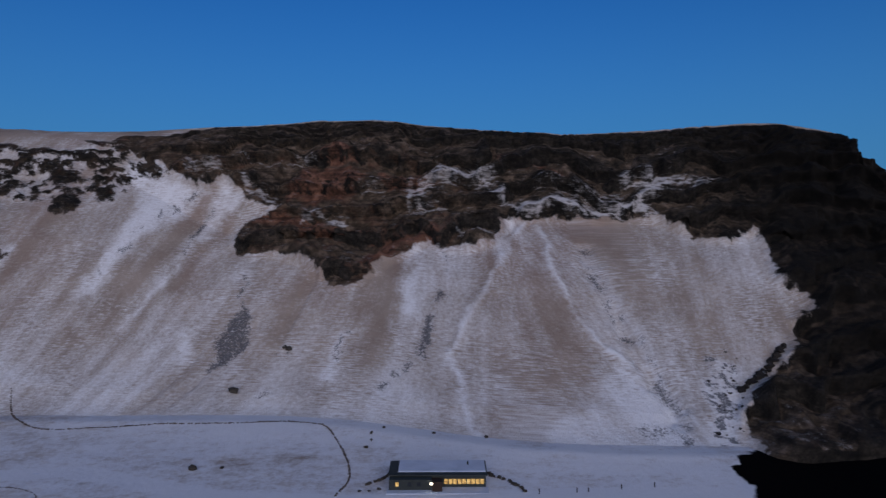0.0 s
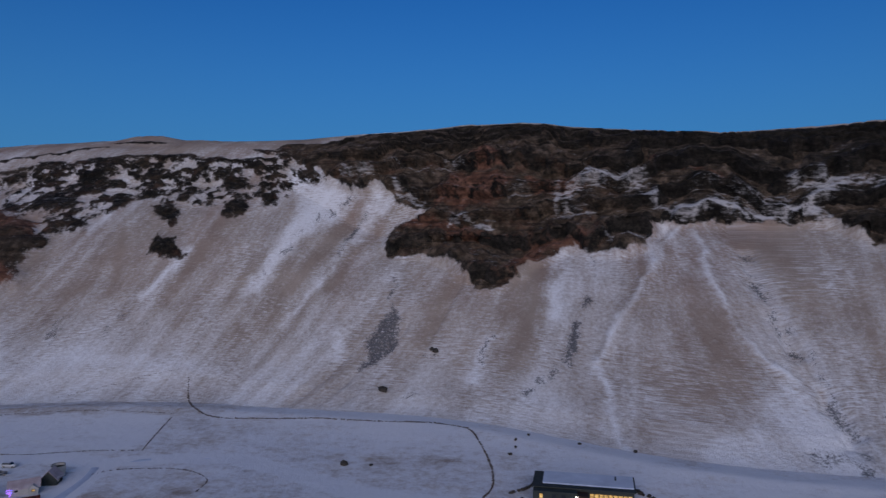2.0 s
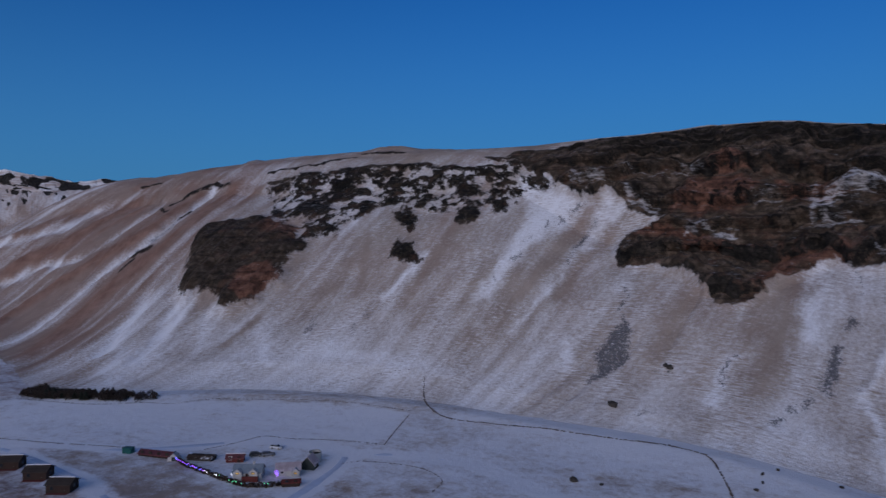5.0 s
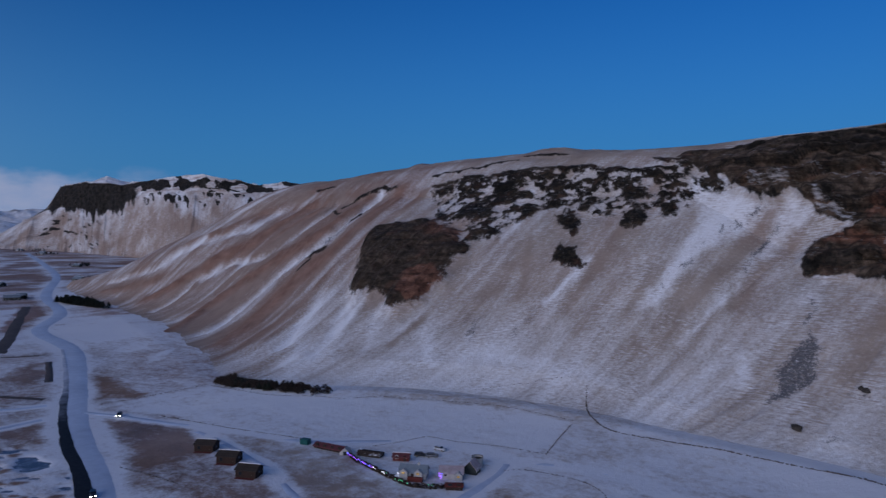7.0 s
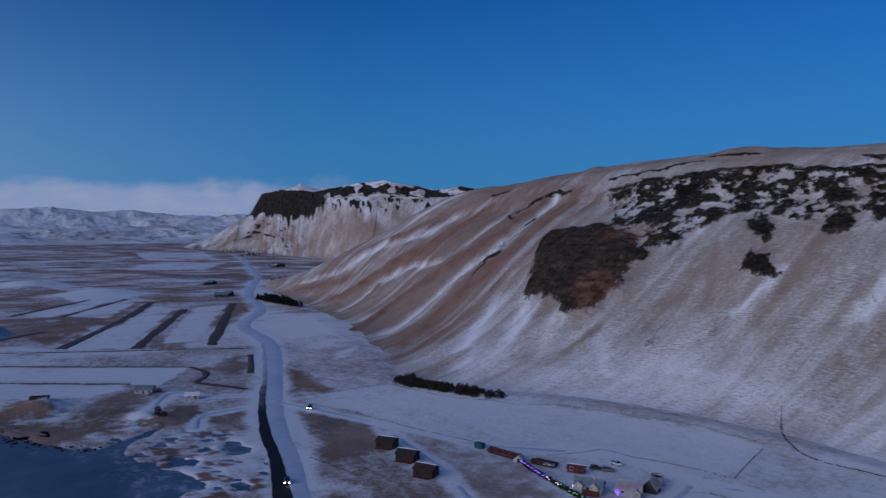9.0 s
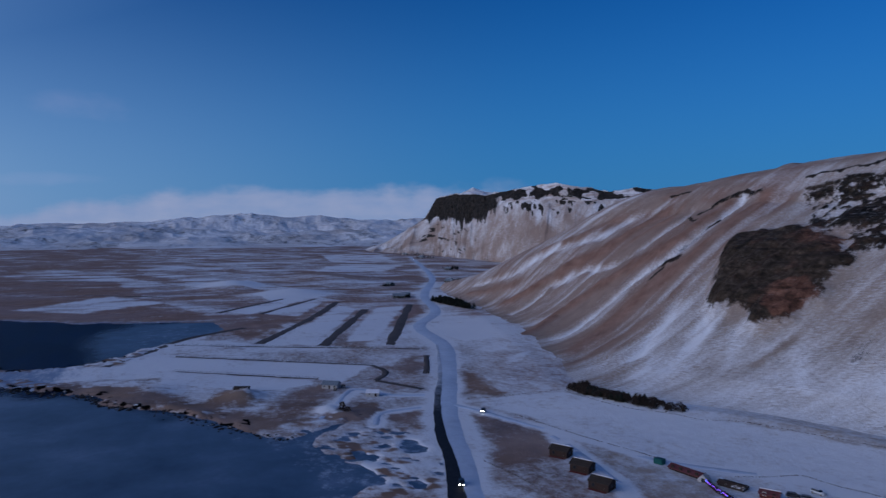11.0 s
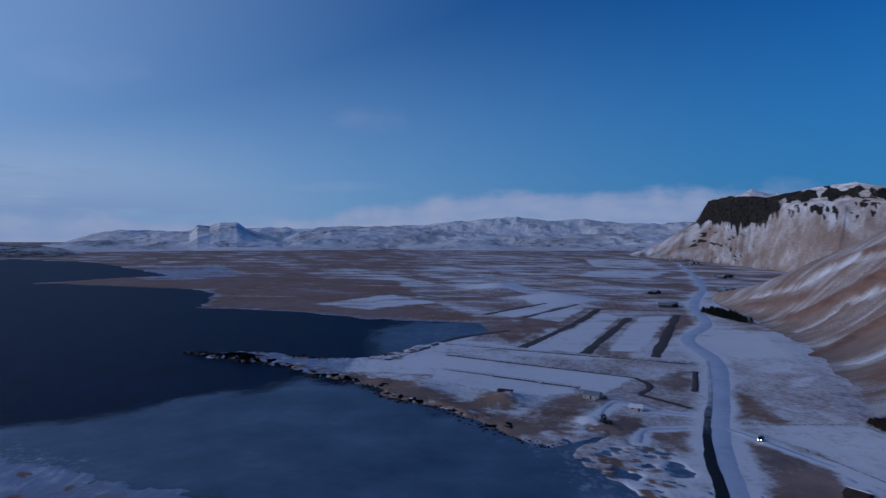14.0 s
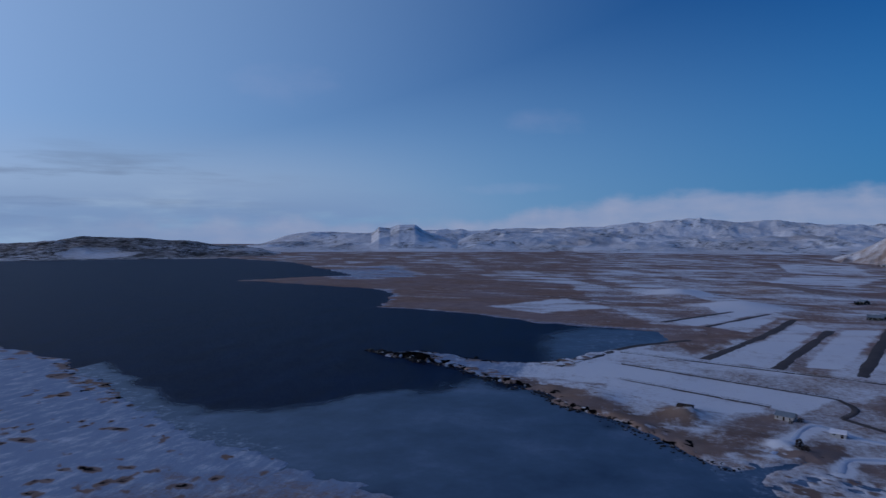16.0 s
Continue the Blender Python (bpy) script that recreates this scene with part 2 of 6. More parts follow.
def mountain_material(name, size=1.0):
    k = Nodes(name)
    at, uv = k.place(), k.along()
    rock, snow, red = k.attr("rock"), k.attr("snow"), k.attr("red")
    # bare rock: near black basalt faces, olive and rust turf on the ledges
    grain = k.math("ADD", k.math("MULTIPLY", k.noise(at, 0.12 * size, 8, 0.68, stretch=(1, 1, 2.2)), 0.55), k.math("MULTIPLY", k.noise(at, 0.55 * size, 7, 0.72), 0.45))
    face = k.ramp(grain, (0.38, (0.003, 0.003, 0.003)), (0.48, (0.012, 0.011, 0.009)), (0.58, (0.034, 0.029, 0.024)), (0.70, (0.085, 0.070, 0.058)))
    olive = k.ramp(k.noise(at, 0.22 * size, 8, 0.70), (0.34, (0.016, 0.012, 0.009)), (0.5, (0.060, 0.045, 0.031)), (0.64, (0.15, 0.112, 0.084)))
    moss = k.ramp(k.noise(at, 0.16 * size, 8, 0.70), (0.34, (0.036, 0.020, 0.013)), (0.5, (0.125, 0.060, 0.039)), (0.66, (0.24, 0.130, 0.090)))
    rusty = k.math("ADD", k.attr("rusty"), k.math("MULTIPLY", k.math("SUBTRACT", k.noise(at, 0.10 * size, 7, 0.7), 0.5), 0.9))
    turf = k.math("ADD", k.attr("turf"), k.math("MULTIPLY", k.math("SUBTRACT", k.noise(at, 0.32 * size, 8, 0.72), 0.5), 1.3))
    rockcol = k.mix(k.span(turf, 0.22, 0.66), face, k.mix(k.span(rusty, 0.35, 0.75), olive, moss))
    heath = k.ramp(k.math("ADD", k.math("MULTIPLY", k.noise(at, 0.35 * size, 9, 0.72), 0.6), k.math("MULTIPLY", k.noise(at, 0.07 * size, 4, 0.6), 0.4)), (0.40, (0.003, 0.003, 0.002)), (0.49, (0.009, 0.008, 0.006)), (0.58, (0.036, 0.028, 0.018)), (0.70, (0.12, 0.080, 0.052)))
    heath = k.mix(k.span(rusty, 0.4, 0.8), heath, moss)
    rockcol = k.mix(k.attr("dusky"), rockcol, heath)
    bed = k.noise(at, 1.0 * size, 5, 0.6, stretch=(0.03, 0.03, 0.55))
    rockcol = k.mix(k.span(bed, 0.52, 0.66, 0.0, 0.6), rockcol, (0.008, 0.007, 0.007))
    # the seaward headland is mixed most of the way to black
    rockcol = k.mix(k.math("MULTIPLY", k.attr("darken"), 0.74), rockcol, (0.002, 0.002, 0.002))
    # winter grass, straw to rust
    straw = k.ramp(k.noise(at, 0.05 * size, 7, 0.65), (0.3, (0.24, 0.195, 0.163)), (0.7, (0.375, 0.316, 0.268)))
    rust = k.ramp(k.noise(at, 0.09 * size, 7, 0.65), (0.3, (0.17, 0.097, 0.072)), (0.7, (0.30, 0.185, 0.142)))
    grass = k.mix(red, straw, rust)
    # narrow level sheep tracks hold snow; streaks run down
    wave = k.noise(uv, 1.0, 2, 0.5, stretch=(0.22, 1.5, 1), distort=0.3)
    patchy = k.span(k.noise(uv, 1.0, 4, 0.6, stretch=(0.035, 0.03, 1)), 0.40, 0.66, 0.1, 1.0)
    tracks = k.math("MULTIPLY", k.math("SUBTRACT", wave, 0.5), patchy)
    fine = k.noise(uv, 1.0, 7, 0.76, stretch=(0.55, 0.60, 1))
    mottle = k.noise(uv, 1.0, 5, 0.6, stretch=(0.09, 0.05, 1))
    streak = k.noise(uv, 1.0, 6, 0.6, stretch=(0.12, 0.018, 1), distort=0.8)
    cover = k.math("ADD", snow, k.math("MULTIPLY", k.math("SUBTRACT", fine, 0.5), 1.35))
    cover = k.math("ADD", cover, k.math("MULTIPLY", k.math("SUBTRACT", mottle, 0.5), 0.7))
    cover = k.math("ADD", cover, k.math("MULTIPLY", k.math("MULTIPLY", tracks, k.math("SUBTRACT", 1.0, k.math("MULTIPLY", red, 0.6))), 1.6))
    cover = k.math("ADD", cover, k.math("MULTIPLY", k.math("SUBTRACT", streak, 0.5), 0.55))
    talus = k.mix(k.span(cover, -0.04, 1.06), grass, SNOW)
    stones = k.noise(at, 0.9 * size, 5, 0.6)
    talus = k.mix(k.span(stones, 0.70, 0.76, 0.0, 0.8), talus, (0.05, 0.04, 0.035))
    scree = k.math("ADD", k.attr("scree"), k.math("MULTIPLY", k.math("SUBTRACT", k.noise(at, 1.1 * size, 6, 0.8), 0.5), 3.0))
    talus = k.mix(k.span(scree, 0.42, 0.80, 0.0, 0.85), talus, (0.060, 0.066, 0.080))
    speck = k.noise(at, 0.2 * size, 9, 0.76)
    edge = k.math("ADD", rock, k.math("MULTIPLY", k.math("SUBTRACT", speck, 0.5), k.math("ADD", k.math("MULTIPLY", k.attr("dusky"), 1.5), 1.4)))
    edge = k.math("ADD", edge, k.math("MULTIPLY", k.math("SUBTRACT", k.noise(at, 0.7 * size, 7, 0.75), 0.5), 0.8))
    onrock = k.math("ADD", k.attr("ledge"), k.math("MULTIPLY", k.math("SUBTRACT", k.noise(at, 0.32 * size, 9, 0.78, stretch=(0.6, 0.6, 2.2)), 0.5), 2.1))
    rocky = k.mix(k.span(onrock, 0.36, 0.95, 0.0, 0.80), rockcol, k.mix(0.3, SNOW, grass))
    col = k.mix(k.span(edge, 0.28, 0.72), talus, rocky)
    bump = k.bump(k.noise(at, 0.7 * size, 9, 0.72), 0.7, 1.2)
    bump = k.bump(tracks, 0.35, 0.5, bump)
    return k.finish(col, 0.9, bump, spec=0.15)


def ground_material():
    k = Nodes("winter_plain")
    at = k.place()
    snow, brown, sand = k.attr("snow"), k.attr("brown"), k.attr("sand")
    dark = k.ramp(k.noise(at, 0.035, 7, 0.65), (0.3, (0.12, 0.073, 0.052)), (0.55, (0.225, 0.143, 0.103)), (0.75, (0.33, 0.225, 0.165)))
    straw = k.ramp(k.noise(at, 0.06, 7, 0.65), (0.3, (0.24, 0.18, 0.135)), (0.7, (0.40, 0.31, 0.225)))
    rust = k.ramp(k.noise(at, 0.07, 6, 0.6), (0.3, (0.21, 0.122, 0.094)), (0.7, (0.33, 0.21, 0.165)))
    grass = k.mix(k.attr("rust"), k.mix(brown, straw, dark), rust)
    tuft = k.noise(at, 0.30, 9, 0.75)
    wide = k.noise(at, 0.025, 6, 0.6, stretch=(1, 0.6, 1))
    cover = k.math("ADD", snow, k.math("ADD", k.math("MULTIPLY", k.math("SUBTRACT", tuft, 0.5), 1.5), k.math("MULTIPLY", k.math("SUBTRACT", wide, 0.5), 0.9)))
    cover = k.math("ADD", cover, k.math("MULTIPLY", k.math("SUBTRACT", k.noise(at, 0.09, 7, 0.7, stretch=(0.7, 1.5, 1)), 0.5), 0.9))
    strips = k.math("SUBTRACT", k.noise(at, 0.055, 8, 0.72, stretch=(1, 0.22, 1)), 0.5)
    cover = k.math("ADD", cover, k.math("MULTIPLY", k.math("MULTIPLY", strips, 1.2), k.attr("far")))
    cover = k.math("ADD", cover, k.math("MULTIPLY", k.math("SUBTRACT", k.noise(at, 1.3, 5, 0.7), 0.5), 0.6))
    darken = k.math("ADD", k.attr("icy"), k.math("MULTIPLY", k.math("SUBTRACT", k.noise(at, 0.10, 9, 0.74, stretch=(0.6, 1.4, 1)), 0.5), 2.4))
    crust = k.mix(k.math("MULTIPLY", k.span(darken, 0.3, 1.1, 0.0, 0.85), k.span(k.attr("icy"), 0.0, 0.5)), SNOW, (0.13, 0.22, 0.36))
    col = k.mix(k.span(cover, 0.10, 1.0, 0.0, 0.94), grass, crust)
    col = k.mix(k.span(k.noise(at, 0.012, 5, 0.6), 0.35, 0.7, 0.0, 0.14), col, (0.40, 0.46, 0.58))
    beach = k.math("ADD", sand, k.math("MULTIPLY", k.math("SUBTRACT", k.noise(at, 0.12, 7, 0.7), 0.5), 0.8))
    col = k.mix(k.span(beach, 0.4, 0.6), col, (0.0025, 0.0025, 0.003))
    out = k.finish(col, 0.9, k.bump(k.noise(at, 0.5, 7, 0.7), 0.6, 0.5), spec=0.12)
    k.link(k.span(beach, 0.4, 0.6, 0.12, 0.01), k.out.inputs["Specular IOR Level"])
    return out


def water_material():
    k = Nodes("dark_lagoon_water")
    at = k.place()
    ripple = k.noise(at, 0.5, 6, 0.65, stretch=(1, 0.6, 1))
    k.out.inputs["IOR"].default_value = 1.33
    # blue tint colours the reflection, cutting the warm glow from it
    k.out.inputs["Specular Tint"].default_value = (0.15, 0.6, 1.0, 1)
    tone = k.ramp(k.noise(at, 0.035, 8, 0.7, stretch=(0.5, 1.6, 1)), (0.35, (0.0015, 0.007, 0.031)), (0.65, (0.0035, 0.015, 0.056)))
    return k.finish(tone, 0.45, k.bump(ripple, 1.0, 1.3), spec=0.04)


def plain_material(name, dark, light, scale=1.0, rough=0.8, bump=0.3, depth=0.05, metal=0.0, spec=0.3):
    k = Nodes(name)
    at = k.place()
    n = k.mix(0.5, k.ramp(k.noise(at, scale, 6, 0.65), (0.3, dark), (0.7, light)), k.ramp(k.noise(at, scale * 0.13, 4), (0.3, dark), (0.7, light)))
    return k.finish(n, rough, k.bump(k.noise(at, scale * 2.5, 5), bump, depth), metal, spec)


hill_mat = mountain_material("talus_and_cliff")
ground_mat = ground_material()
water_mat = water_material()
snow_mat = plain_material("drifted_snow", (0.62, 0.64, 0.70), (0.78, 0.80, 0.86), 0.4, 0.7, 0.4, 0.15)
packed_mat = plain_material("packed_road_snow", (0.36, 0.42, 0.52), (0.58, 0.65, 0.76), 0.25, 0.6, 0.4, 0.08)


def asphalt_material():
    k = Nodes("damp_asphalt")
    at = k.place()
    tar = k.ramp(k.noise(at, 0.6, 6, 0.65), (0.3, (0.008, 0.008, 0.010)), (0.7, (0.024, 0.024, 0.028)))
    icy = k.ramp(k.noise(at, 0.25, 6, 0.65), (0.3, (0.30, 0.33, 0.39)), (0.7, (0.58, 0.62, 0.69)))
    worn = k.math("ADD", k.attr("worn"), k.math("MULTIPLY", k.math("SUBTRACT", k.noise(at, 0.10, 6, 0.6), 0.5), 0.7))
    col = k.mix(k.span(worn, 0.25, 0.75), icy, tar)
    return k.finish(col, 0.65, k.bump(k.noise(at, 1.5, 5), 0.2, 0.03), spec=0.12)


asphalt_mat = asphalt_material()
stone_mat = plain_material("dark_field_stone", (0.02, 0.018, 0.016), (0.07, 0.06, 0.05), 0.8, 0.9, 0.6, 0.2)
bank_mat = plain_material("turf_and_stone_bank", (0.055, 0.045, 0.040), (0.15, 0.12, 0.10), 0.8, 0.9, 0.6, 0.2)
ditch_mat = plain_material("dark_ditch_grass", (0.035, 0.032, 0.034), (0.105, 0.085, 0.078), 0.3, 0.9, 0.6, 0.2)


def ice_material():
    k = Nodes("thin_lagoon_ice")
    at = k.place()
    k.out.inputs["Roughness"].default_value = 0.5
    k.out.inputs["Specular IOR Level"].default_value = 0.3
    frozen = k.ramp(k.noise(at, 0.03, 7, 0.65), (0.3, (0.030, 0.058, 0.105)), (0.55, (0.070, 0.115, 0.180)), (0.75, (0.14, 0.19, 0.28)))
    slush = k.math("ADD", k.attr("slush"), k.math("MULTIPLY", k.math("SUBTRACT", k.noise(at, 0.16, 8, 0.72), 0.5), 1.3))
    k.link(k.mix(k.span(slush, 0.45, 0.9), frozen, (0.56, 0.62, 0.72)), k.out.inputs["Base Color"])
    clear = k.t.nodes.new("ShaderNodeBsdfTransparent")
    both = k.t.nodes.new("ShaderNodeMixShader")
    cover = k.math("ADD", k.attr("ice"), k.math("MULTIPLY", k.math("SUBTRACT", k.noise(at, 0.05, 7, 0.7), 0.5), 0.7))
    k.link(k.span(cover, 0.2, 0.8), both.inputs[0])
    k.link(clear.outputs[0], both.inputs[1])
    k.link(k.out.outputs[0], both.inputs[2])
    k.link(both.outputs[0], k.t.nodes["Material Output"].inputs["Surface"])
    return k.m


def lamp_material(name, color, strength):
    k = Nodes(name)
    k.out.inputs["Emission Color"].default_value = (*color, 1)
    k.out.inputs["Emission Strength"].default_value = strength
    return k.finish(color, 0.4)


def window_glow():
    k = Nodes("lit_window")
    n = k.noise(k.place(), 1.1, 3, 0.6)
    k.link(k.ramp(n, (0.35, (0.25, 0.12, 0.03)), (0.55, (0.9, 0.55, 0.16)), (0.7, (1.0, 0.8, 0.4))), k.out.inputs["Emission Color"])
    k.out.inputs["Emission Strength"].default_value = 0.55
    return k.finish((0.1, 0.08, 0.05), 0.2)


ice_mat = ice_material()
lit_mat = window_glow()
head_mat = lamp_material("headlight_glow", (1.0, 0.95, 0.85), 12.0)
white_lamp = lamp_material("white_lamp_glow", (1.0, 0.92, 0.78), 5.0)
string_mats = [lamp_material("purple_bulb_glow", (0.40, 0.12, 1.0), 1.6), lamp_material("blue_bulb_glow", (0.15, 0.15, 1.0), 1.8), lamp_material("green_bulb_glow", (0.2, 1.0, 0.5), 0.9), lamp_material("white_bulb_glow", (0.9, 0.9, 1.0), 1.6)]
wall_white = plain_material("weathered_white_wall", (0.30, 0.30, 0.30), (0.46, 0.46, 0.46), 0.6, 0.8, 0.2, 0.03)
wall_dark = plain_material("dark_corrugated_wall", (0.012, 0.018, 0.018), (0.035, 0.045, 0.045), 0.8, 0.6, 0.3, 0.03)
wall_red = plain_material("dull_red_boarding", (0.07, 0.016, 0.014), (0.13, 0.030, 0.024), 0.9, 0.8, 0.3, 0.03)
wall_brown = plain_material("tarred_brown_boarding", (0.014, 0.009, 0.008), (0.040, 0.022, 0.017), 0.9, 0.8, 0.3, 0.03)
roof_red = plain_material("faded_red_roofing", (0.075, 0.022, 0.026), (0.14, 0.048, 0.050), 0.6, 0.6, 0.3, 0.03)
roof_pink = plain_material("snow_dusted_pink_roofing", (0.22, 0.16, 0.17), (0.48, 0.44, 0.47), 0.5, 0.7, 0.3, 0.03)
roof_grey = plain_material("grey_iron_roofing", (0.10, 0.13, 0.16), (0.22, 0.26, 0.30), 0.6, 0.5, 0.3, 0.03, spec=0.4)
teal_mat = plain_material("teal_painted_steel", (0.006, 0.06, 0.06), (0.015, 0.12, 0.11), 0.8, 0.5)
trim_mat = plain_material("painted_trim", (0.5, 0.48, 0.42), (0.65, 0.62, 0.55), 1.5, 0.7)
glass_mat = plain_material("dark_window_glass", (0.010, 0.013, 0.018), (0.02, 0.025, 0.032), 0.5, 0.08, 0.0, 0.01, spec=0.6)
concrete_mat = plain_material("pale_concrete", (0.30, 0.30, 0.29), (0.45, 0.45, 0.43), 0.7, 0.85)
needle_mat = plain_material("dark_conifer_needles", (0.008, 0.012, 0.009), (0.025, 0.032, 0.022), 1.2, 0.9)
twig_mat = plain_material("bare_brown_twigs", (0.018, 0.013, 0.011), (0.055, 0.040, 0.030), 1.2, 0.9)
bark_mat = plain_material("dark_bark", (0.02, 0.015, 0.012), (0.05, 0.038, 0.03), 3.0, 0.9)
tyre_mat = plain_material("black_rubber", (0.008, 0.008, 0.009), (0.02, 0.02, 0.02), 3.0, 0.8)
paint_mats = [plain_material(n, a, b, 0.4, 0.3, 0.05, 0.01, spec=0.5) for n, a, b in (("black_car_paint", (0.008, 0.008, 0.010), (0.016, 0.016, 0.02)), ("grey_car_paint", (0.10, 0.11, 0.13), (0.15, 0.16, 0.18)), ("white_car_paint", (0.5, 0.52, 0.55), (0.62, 0.64, 0.66)))]


def capped_rock():
    k = Nodes("snow_capped_shore_rock")
    at = k.place()
    face = k.ramp(k.noise(at, 0.6, 7, 0.7), (0.3, (0.007, 0.007, 0.008)), (0.6, (0.028, 0.024, 0.021)), (0.8, (0.09, 0.07, 0.05)))
    up = k.t.nodes.new("ShaderNodeSeparateXYZ")
    k.link(k.t.nodes.new("ShaderNodeNewGeometry").outputs["Normal"], up.inputs[0])
    cap = k.math("ADD", up.outputs[2], k.math("MULTIPLY", k.math("SUBTRACT", k.noise(at, 0.25, 6, 0.7), 0.5), 2.2))
    return k.finish(k.mix(k.span(cap, 1.05, 1.35), face, SNOW), 0.85, k.bump(k.noise(at, 1.5, 6, 0.7), 0.7, 0.3), spec=0.2)


rock_mat = capped_rock()


def rank_grass():
    k = Nodes("rank_brown_grass")
    at = k.place()
    g = k.ramp(k.noise(at, 0.5, 8, 0.7), (0.3, (0.020, 0.016, 0.015)), (0.55, (0.055, 0.040, 0.032)), (0.75, (0.12, 0.088, 0.065)))
    g = k.mix(k.span(k.noise(at, 0.25, 7, 0.7), 0.56, 0.66), g, SNOW)
    return k.finish(g, 0.95, k.bump(k.noise(at, 1.2, 6, 0.7), 0.8, 0.4), spec=0.1)


grass_mat = rank_grass()

# ---- the mountain ----
# stations from its seaward end to its inland end: foot, base of the cliffs, crest, plateau behind
STATIONS = [((330, 330, -0.4), (300, 350, 40), (270, 385, 80), (260, 520, 80)), ((250, 255, -0.4), (235, 300, 48), (222, 350, 108), (235, 520, 108)), ((185, 228, -0.4), (180, 318, 58), (178, 366, 122.5), (190, 560, 124)), ((95, 205, -0.4), (85, 332, 71), (84, 385, 121), (90, 600, 124)), ((25, 212, -0.4), (20, 336, 71), (18, 392, 124), (20, 620, 128))]
STATIONS += [((-45, 240, -0.4), (-45, 342, 62), (-45, 397, 130), (-45, 620, 134)), ((-120, 243, -0.4), (-110, 352, 68), (-106, 402, 128), (-110, 640, 132)), ((-160, 243, -0.4), (-165, 372, 92), (-191, 415, 126), (-200, 640, 132)), ((-225, 224, -0.4), (-245, 378, 96), (-262, 424, 129), (-280, 640, 136)), ((-300, 176, -0.4), (-335, 378, 96), (-375, 436, 131), (-390, 640, 134))]
STATIONS += [((-390, 192, -0.4), (-440, 390, 98), (-470, 444, 127), (-480, 640, 127)), ((-515, 226, -0.4), (-545, 396, 90), (-560, 446, 120), (-560, 640, 120)), ((-650, 252, -0.4), (-655, 366, 77), (-615, 450, 118), (-610, 640, 116)), ((-720, 262, -0.4), (-725, 346, 53), (-640, 470, 100), (-630, 640, 104)), ((-800, 278, -0.4), (-812, 330, 25), (-690, 500, 62), (-660, 640, 70)), ((-900, 306, -0.4), (-925, 322, 4), (-760, 560, 25), (-700, 660, 40)), ((-990, 352, -0.4), (-985, 392, 1), (-850, 620, 3), (-760, 700, 10))]
COLS, TALUS, CLIFF, TOP = 1800, 230, 170, 26
knots = np.concatenate([[0], np.cumsum([math.dist(a[1][:2], b[1][:2]) for a, b in zip(STATIONS[:-1], STATIONS[1:])])])
along = np.linspace(0, knots[-1], COLS)
foot, base, crest, behind = (spline_at([s[i] for s in STATIONS], knots, along) for i in range(4))


def mountain_rows():
    rows, level = [], []
    rounded = np.interp(along, [0, 430, 500, 1300], [0.10, 0.10, 0.20, 0.20])
    straight = np.interp(along, [0, 560, 660, 760, 1300], [1.0, 1.0, 1.1, 1.55, 1.55])
    for v in np.linspace(0, 1, TALUS, endpoint=False):
        p = foot + (base - foot) * v
        p[:, 2] -= (base[:, 2] - foot[:, 2]) * straight * (0.09 * math.sin(math.pi * v) + 0.05 * math.sin(2 * math.pi * v))
        p[:, 2] = np.where(p[:, 2] > 0, p[:, 2] * min(1.0, max(v, 1e-4) / 0.22) ** 0.6, p[:, 2])
        rows.append(p)
        level.append(v)
    for v in np.linspace(0, 1, CLIFF, endpoint=False):
        p = base + (crest - base) * v
        p[:, 2] += (crest[:, 2] - base[:, 2]) * rounded * math.sin(math.pi * v)
        rows.append(p)
        level.append(1 + v)
    for v in np.linspace(0, 1, TOP) ** 1.6:
        p = crest + (behind - crest) * v
        p[:, 2] -= 0.0
        rows.append(p)
        level.append(2 + v)
    return np.array(rows), np.array(level)[:, None] + np.zeros(COLS)


hill, level = mountain_rows()
# ---- masks ----
S, V = np.broadcast_to(along, level.shape), level
U = S + np.interp(S, [0, 200, 235, 262, 285, 305, 360, 430, 560, 700, 1200], [30, 30, 20, -38, -38, 10, 25, 34, 32, 34, 18]) * (V - 0.5)
# metres up the slope: 150 to the base of the cliffs, 75 more to the crest
UP = np.where(V < 1, V * 150, 150 + (V - 1) * 75)
up_rows = UP[:, 0]
WS, WL = S + 9 * (fbm(S / 12, UP / 12, 4, 3) - 0.5), UP + 9 * (fbm(S / 12, UP / 12, 4, 5) - 0.5)
FS, FL = WS + 3.5 * (fbm(S / 4, UP / 4, 3, 7) - 0.5), WL + 3.5 * (fbm(S / 4, UP / 4, 3, 8) - 0.5)


broken = fbm(S / 6, UP / 13, 4, 9)


def window_on(points, margin):
    """The rows and columns of the slope round some points."""
    p = np.array(points, float)
    c = np.searchsorted(along, (p[:, 0].min() - margin, p[:, 0].max() + margin))
    r = np.searchsorted(up_rows, (p[:, 1].min() - margin, p[:, 1].max() + margin))
    return slice(*r), slice(*c)


def patch(points, soft=3.0, sx=None, sy=None):
    """An area of the slope, by its corners along and up it, with soft edges."""
    out = np.zeros(S.shape)
    w = window_on(points, 3 * soft + 12)
    out[w] = step(-soft, soft, inside(points, (WS if sx is None else sx)[w], (WL if sy is None else sy)[w]))
    return out


def streak(points, width):
    """A band along a line on the slope."""
    out = np.zeros(S.shape)
    w = window_on(points, 3 * width + 12)
    out[w] = np.exp(-(near_line(points, (0.6 * FS + 0.4 * S)[w], FL[w]) / width) ** 2) * (0.45 + 1.1 * broken[w])
    return out


def dots(points, width, thin=0.56):
    """Scattered stones along a line."""
    return 0.85 * streak(points, width) * step(thin - 0.20, thin + 0.12, fbm(S / 3.5, UP / 6, 3, 33, 0.6))


